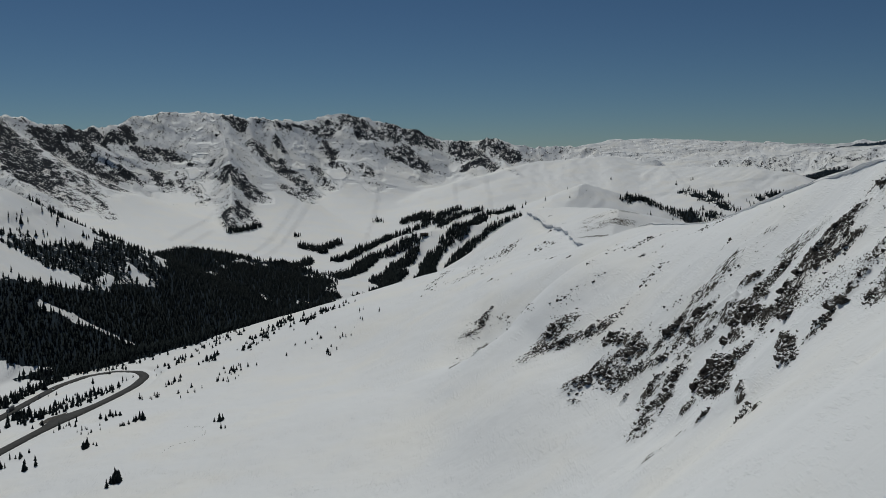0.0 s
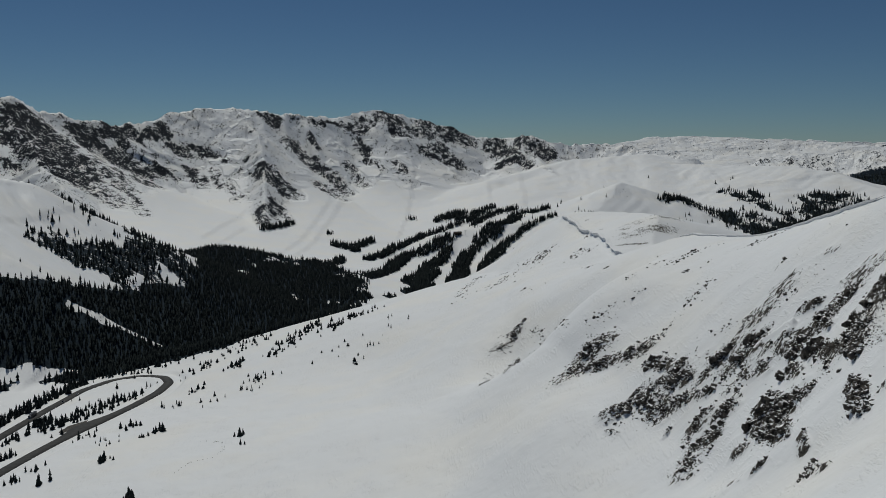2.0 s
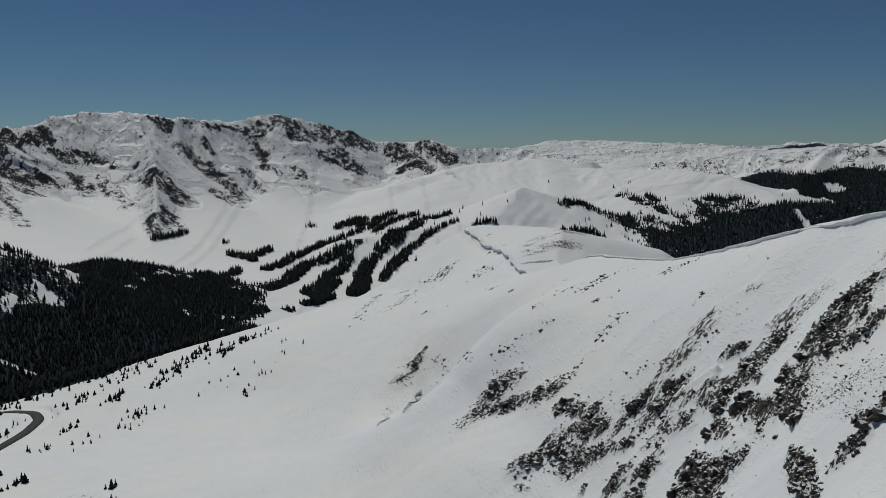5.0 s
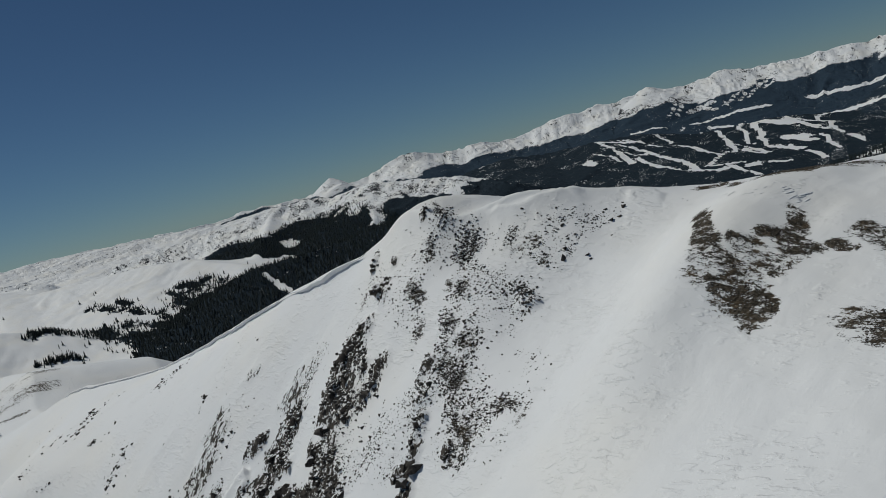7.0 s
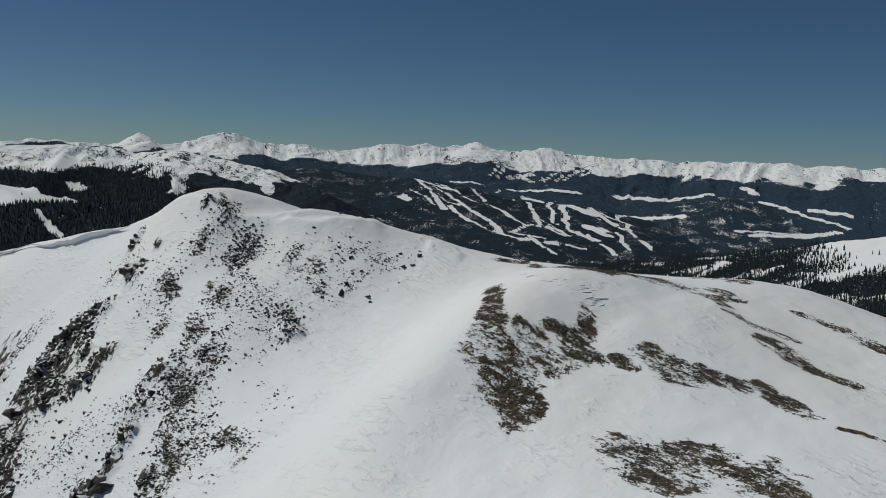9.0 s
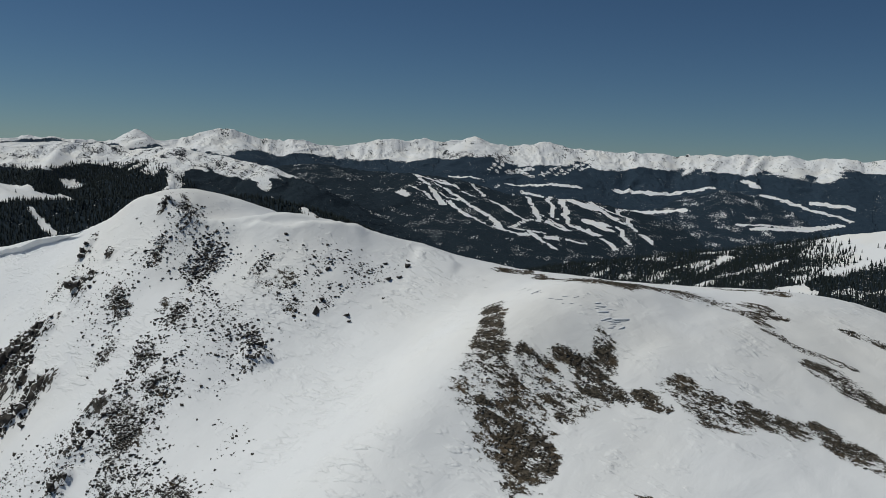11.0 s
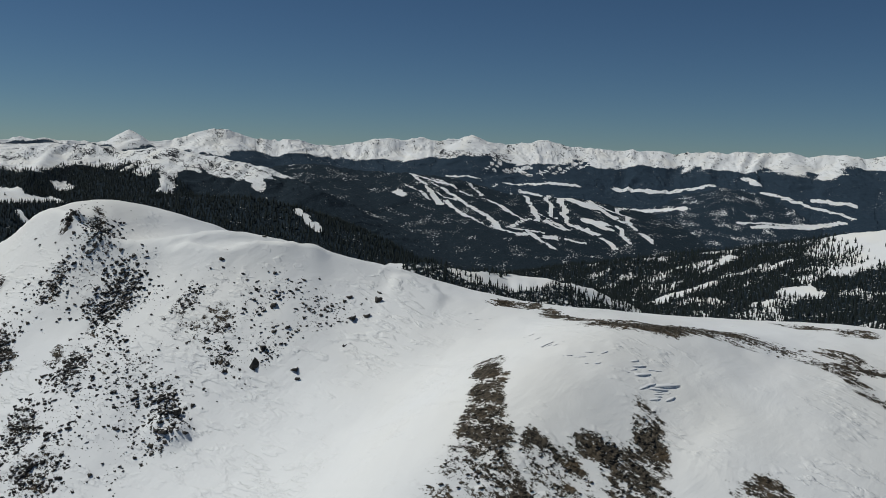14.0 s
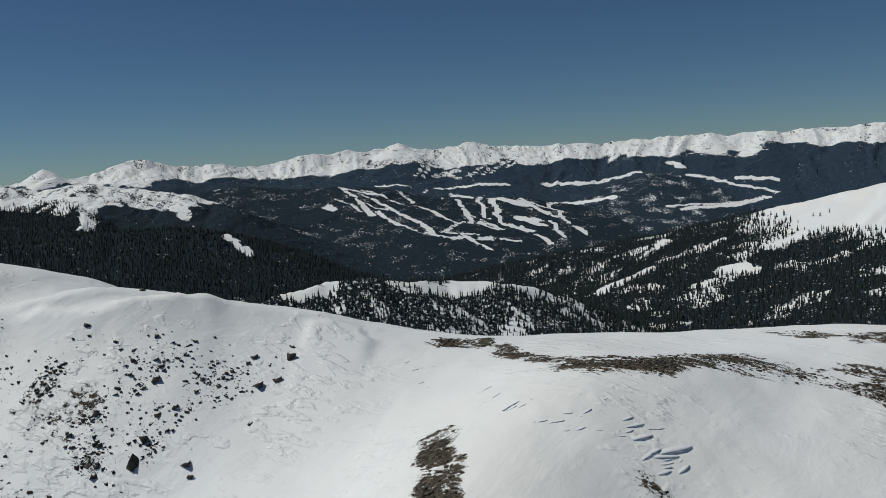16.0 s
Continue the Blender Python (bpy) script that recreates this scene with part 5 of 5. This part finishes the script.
# ---- turf clods on the shoulder ----
turf = scatter(GRASS + LOW_GRASS + TOP_GRASS, 6.0, 0.12, 0.5, 2.2, 24, 1.5)
turf = turf[grass_cover(turf[:, 0], turf[:, 1]) > rng.uniform(0.25, 0.8, len(turf))]
TURF = plain_material("dead_alpine_turf", (0.030, 0.027, 0.023), (0.125, 0.104, 0.078), 3.0)
rows = np.column_stack([turf[:, 0], turf[:, 1], height_at(turf[:, 0], turf[:, 1]) - 0.05, turf[:, 2] * 1.5, turf[:, 2] * 0.7, rng.uniform(0, 6.28, len(turf)), rng.integers(0, 4, len(turf))])
merged("turf_clods", shapes, rows, TURF, "dead brown alpine turf and gravel blown free of snow", "turf")


# ---- a dotted track on the open slope, its dents put in as dark clods ----
TRACK_LINE = [(-211, 673), (-199, 668), (-187, 659), (-177, 631), (-180, 614), (-194, 614), (-201, 595)]
track_dots = []
for a, b in zip(TRACK_LINE[:-1], TRACK_LINE[1:]):
    for u in rng.uniform(0, 1, int(math.hypot(b[0] - a[0], b[1] - a[1]) / 1.6)):
        track_dots.append((a[0] + u * (b[0] - a[0]) + rng.normal() * 0.7, a[1] + u * (b[1] - a[1]) + rng.normal() * 0.7, rng.uniform(0.25, 0.6)))
track_dots = np.array(track_dots)
rows = np.column_stack([track_dots[:, 0], track_dots[:, 1], height_at(track_dots[:, 0], track_dots[:, 1]) - 0.05, track_dots[:, 2], track_dots[:, 2] * 1.3, rng.uniform(0, 6.28, len(track_dots)), rng.integers(0, 4, len(track_dots))])
merged("dotted_track", shapes, rows, TURF, "dotted track across the snow, drawn as small dark clods", "shrubs")


# ---- the snow cornice on the knoll ----
def cornice(y, x, size, tall, label):
    """An overhanging roll of snow along an edge: x at each y, its size there and its height in metres."""
    top = height_at(x + 0.55 * tall, y) + 0.1
    rows = []
    for out, down in ((-1.2, -0.07), (-0.4, 0.01), (0.2, 0.03), (0.37, -0.07), (0.3, -0.24), (0.08, -0.48), (-0.08, -0.75), (-0.19, -1.0)):
        rows.append(np.column_stack([x - out * tall * size, y - 0.25 * out * tall * size, top + tall * down * np.maximum(size, 0.15)]))
    ob = new("snow_cornice", grid_mesh("snow_cornice", np.stack(rows).reshape(-1, 3), len(rows), len(y), False))
    ob.data.materials.append(PLAIN_SNOW)
    return tagged(ob, label, "cornice")


PLAIN_SNOW = plain_material("packed_snow", (0.79, 0.80, 0.83), (0.84, 0.84, 0.84), 0.3, 0.6, 0.1)
edge_y = np.arange(836, 1146, 1.5)
edge_x = np.interp(edge_y, LIP_Y, LIP_X) + 2.5 * fbm(edge_y / 14, edge_y / 40, 3, 77)
fullness = step(836, 850, edge_y) * step(1146, 1110, edge_y) * (1 + 0.2 * fbm(edge_y / 11, edge_y / 30, 3, 78)) * (1 - 0.75 * step(866, 872, edge_y) * step(880, 874, edge_y))
cornice(edge_y, edge_x, fullness, 4.2, "overhanging white snow cornice along the knoll's edge")
edge_y = np.arange(374, 830, 1.0)
edge_x = catmull(STATION, CREST_X, edge_y) - 2.0 + 1.2 * fbm(edge_y / 11, edge_y / 30, 3, 79)
cornice(edge_y, edge_x, np.clip(rim_size(edge_y), 0.02, 1.2), 2.0, "low rolled snow cornice along the narrow crest")


# ---- wind-carved snow ledges on the shoulder ----
def ledge_template(seed):
    """A crescent of packed snow 1 m long: it rises gently from behind and breaks off sharply in front."""
    r = np.random.default_rng(seed)
    bm = bmesh.new()
    grid = []
    for i in range(7):
        a = -1 + i / 3
        bow = 0.22 * (1 - a * a) * r.uniform(0.8, 1.2)
        tall = 0.16 * (1 - a * a) ** 0.7
        grid.append([bm.verts.new((-0.55, 0.5 * a, -0.03)), bm.verts.new((-0.2, 0.5 * a, tall * 0.7)), bm.verts.new((bow, 0.5 * a, tall)), bm.verts.new((bow - 0.05, 0.5 * a, tall * 0.3)), bm.verts.new((bow - 0.03, 0.5 * a, -0.08))])
    for p, q in zip(grid[:-1], grid[1:]):
        for k in range(4):
            bm.faces.new((p[k], p[k + 1], q[k + 1], q[k]))
    bmesh.ops.recalc_face_normals(bm, faces=bm.faces)
    return bm


# where each lies and how long it is
LEDGES = [(219.1, 246.5, 1.6), (215, 242.5, 1.6), (209.8, 237.5, 2.4), (209.7, 236.1, 1.2), (209.5, 230.5, 1.6), (211.1, 229, 1.6), (207.7, 230.6, 1.6), (206.9, 232.1, 1.4), (207.9, 228.2, 1.4), (213.2, 225.4, 2.2), (212.6, 224.4, 2.6), (211.4, 223, 3.6), (212.2, 219.8, 4.6), (210.1, 218.4, 2.6), (210.2, 221.4, 2.6), (209.2, 221.6, 2.2), (210.4, 220.3, 3), (205.8, 244.4, 1), (229.3, 266.7, 1.4), (227.6, 264, 1.4), (224.4, 260.7, 1.2)]
ledges = []
for x, y, size in LEDGES:
    ledges.append((x, y, 1.25 * size))
    for k in range(2):
        ledges.append((x + rng.normal() * 1.3 * size ** 0.5, y + rng.normal() * 1.3 * size ** 0.5, size * rng.uniform(0.3, 0.65)))
ledges = np.array(ledges)
ledges = ledges[grass_cover(ledges[:, 0], ledges[:, 1]) < 0.1]
ledge_meshes = [mesh_from(ledge_template(s), "snow_ledge", PLAIN_SNOW, True) for s in range(3)]
for k, ((x, y, size), z) in enumerate(zip(ledges, height_at(ledges[:, 0], ledges[:, 1]))):
    ob = new("snow_ledge", ledge_meshes[k % 3])
    slope_x = float(height_at(x + 2, y)[0] - height_at(x - 2, y)[0]) / 4
    slope_y = float(height_at(x, y + 2)[0] - height_at(x, y - 2)[0]) / 4
    up = Vector((-slope_x, -slope_y, 1)).normalized()
    turn = radians(300) + rng.normal() * 0.25
    along = Vector((math.sin(turn), math.cos(turn), 0)).cross(up).cross(up).normalized()
    ob.matrix_basis = Matrix.Translation((x, y, z)) @ Matrix((along.cross(up), along, up)).transposed().to_4x4()
    ob.scale = (size * 0.26, size * rng.uniform(0.6, 0.85), size * 0.22)
    tagged(ob, "wind-carved crescent ledge of packed white snow", "snow ledge", "snow ledges on the shoulder")


# ---- traffic on the pass road ----
def box(bm, lo, hi, taper=0.0):
    """A box with bevelled upright edges; taper narrows its top."""
    made = bmesh.ops.create_cube(bm, size=1.0)["verts"]
    for v in made:
        top = v.co.z > 0
        for k in range(3):
            v.co[k] = (lo[k] + hi[k]) / 2 + v.co[k] * (hi[k] - lo[k]) * ((1 - taper) if top and k < 2 else 1)
    bmesh.ops.bevel(bm, geom=[e for e in bm.edges if e.verts[0] in made], offset=0.08, segments=1, affect="EDGES")
    return bm


def wheel(radius, width):
    bm = bmesh.new()
    bmesh.ops.create_cone(bm, cap_ends=True, segments=14, radius1=radius, radius2=radius, depth=width, matrix=Matrix.Rotation(radians(90), 4, "X"))
    return bm


RUBBER = plain_material("tyre_rubber", (0.015, 0.015, 0.015), (0.03, 0.03, 0.03), 5, 0.9, 0)
GLASS = plain_material("car_glass", (0.01, 0.012, 0.014), (0.02, 0.022, 0.025), 1, 0.08, 0)


def vehicle(name, length, width, height, paint, label, truck=False):
    car = new(name)
    body = part("body", box(bmesh.new(), (-length / 2, -width / 2, 0.35), (length / 2, width / 2, height if truck else height * 0.6)), paint, car)
    if truck:
        part("cab", box(bmesh.new(), (length / 2 + 0.3, -width / 2, 0.5), (length / 2 + 2.4, width / 2, height * 0.85), 0.06), PAINT_GREY, car)
        part("windscreen", box(bmesh.new(), (length / 2 + 2.3, -width * 0.42, height * 0.5), (length / 2 + 2.42, width * 0.42, height * 0.78)), GLASS, car, "dark glass windscreen")
    else:
        part("cabin", box(bmesh.new(), (-length * 0.34, -width * 0.45, height * 0.55), (length * 0.22, width * 0.45, height), 0.22), GLASS, car, "dark glass cabin")
    for sx in (-0.33, 0.33):
        for sy in (-1, 1):
            tyre = part("wheel", wheel(0.36 if not truck else 0.5, 0.24), RUBBER, car)
            part("rim", wheel(0.22 if not truck else 0.3, 0.26), PAINT_GREY, tyre, "grey metal rim")
            tyre.location = (sx * length, sy * (width / 2 - 0.08), 0.36 if not truck else 0.5)
    return tagged(car, label, "truck" if truck else "car")


PAINT_GREY = plain_material("grey_paint", (0.30, 0.31, 0.32), (0.36, 0.36, 0.37), 0.5, 0.3, 0)
PAINT_DARK = plain_material("dark_paint", (0.03, 0.032, 0.036), (0.05, 0.05, 0.055), 0.5, 0.3, 0)
PAINT_WHITE = plain_material("white_paint", (0.7, 0.7, 0.7), (0.78, 0.78, 0.78), 0.5, 0.3, 0)


def on_road(thing, index, offset):
    x, y, z = ROAD_LINE[index]
    d = ROAD_LINE[index + 1] - ROAD_LINE[index]
    a = math.atan2(d[1], d[0])
    thing.matrix_basis = Matrix.Translation((x - offset * math.sin(a), y + offset * math.cos(a), z + 0.5)) @ Matrix.Rotation(a, 4, "Z")


def road_index(x, y):
    return int(np.argmin(np.hypot(ROAD_LINE[:-1, 0] - x, ROAD_LINE[:-1, 1] - y)))


on_road(vehicle("truck", 12.5, 2.5, 3.9, PAINT_DARK, "dark lorry with a long trailer on the pass road", True), road_index(-435, 865), -2.2)
on_road(vehicle("car", 4.7, 1.9, 1.7, PAINT_GREY, "grey car driving up the pass road"), road_index(-438, 925), 2.2)
on_road(vehicle("car", 4.5, 1.85, 1.5, PAINT_WHITE, "white car driving along the pass road"), road_index(-441, 960), 2.2)


# ---- ski area: chairlift towers and a lodge ----
STEEL = plain_material("galvanised_steel", (0.20, 0.21, 0.22), (0.32, 0.33, 0.34), 1.0, 0.5, 0)
TIMBER = plain_material("dark_timber", (0.035, 0.026, 0.02), (0.08, 0.06, 0.045), 1.5)


def lift_tower():
    tower = new("lift_tower")
    bm = bmesh.new()
    bmesh.ops.create_cone(bm, cap_ends=True, segments=10, radius1=0.7, radius2=0.4, depth=13, matrix=Matrix.Translation((0, 0, 6.0)))
    part("mast", bm, STEEL, tower)
    part("crossarm", box(bmesh.new(), (-3.6, -0.3, 12.2), (3.6, 0.3, 12.8)), STEEL, tower)
    for s in (-3.4, 3.4):
        part("sheave", box(bmesh.new(), (s - 0.25, -1.4, 11.7), (s + 0.25, 1.4, 12.2)), STEEL, tower)
    return tagged(tower, "grey steel chairlift tower on the groomed piste", "lift tower", "chairlift towers")


line_points = [(-241, 2417), (-215, 2701), (-168, 2765), (-123, 2807), (-79, 2839), (-39, 2880), (0, 2931)]
line_z = height_at([p[0] for p in line_points], [p[1] for p in line_points])
first = lift_tower()
for k, ((x, y), z) in enumerate(zip(line_points, line_z)):
    m = Matrix.Translation((x, y, z)) @ Matrix.Rotation(radians(-19), 4, "Z")
    if k == 0:
        first.matrix_basis = m
    else:
        copy_thing(first, m)

lodge = new("ski_lodge")
part("wall", box(bmesh.new(), (-11, -6, -1), (11, 6, 5)), TIMBER, lodge)
bm = bmesh.new()
ridge = [bm.verts.new(p) for p in ((-12.5, -7.5, 4.6), (12.5, -7.5, 4.6), (12.5, 7.5, 4.6), (-12.5, 7.5, 4.6), (-12.5, 0, 9), (12.5, 0, 9))]
for f in ((0, 1, 5, 4), (2, 3, 4, 5), (0, 4, 3), (1, 2, 5), (3, 2, 1, 0)):
    bm.faces.new([ridge[i] for i in f])
part("roof", bm, TIMBER, lodge, "dark pitched roof")
for k in range(4):
    window = part("window", box(bmesh.new(), (-8.5 + 5 * k, -6.12, 1.2), (-6 + 5 * k, -5.95, 3.2)), GLASS, lodge, "dark glass window")
    part("sill", box(bmesh.new(), (-8.7 + 5 * k, -6.3, 0.95), (-5.8 + 5 * k, -5.95, 1.19)), TIMBER, window)
lodge.matrix_basis = Matrix.Translation((-63, 2880, float(height_at(-63, 2880)[0]) + 0.5)) @ Matrix.Rotation(0.4, 4, "Z")
tagged(lodge, "small dark timber ski lodge between the pistes", "lodge")
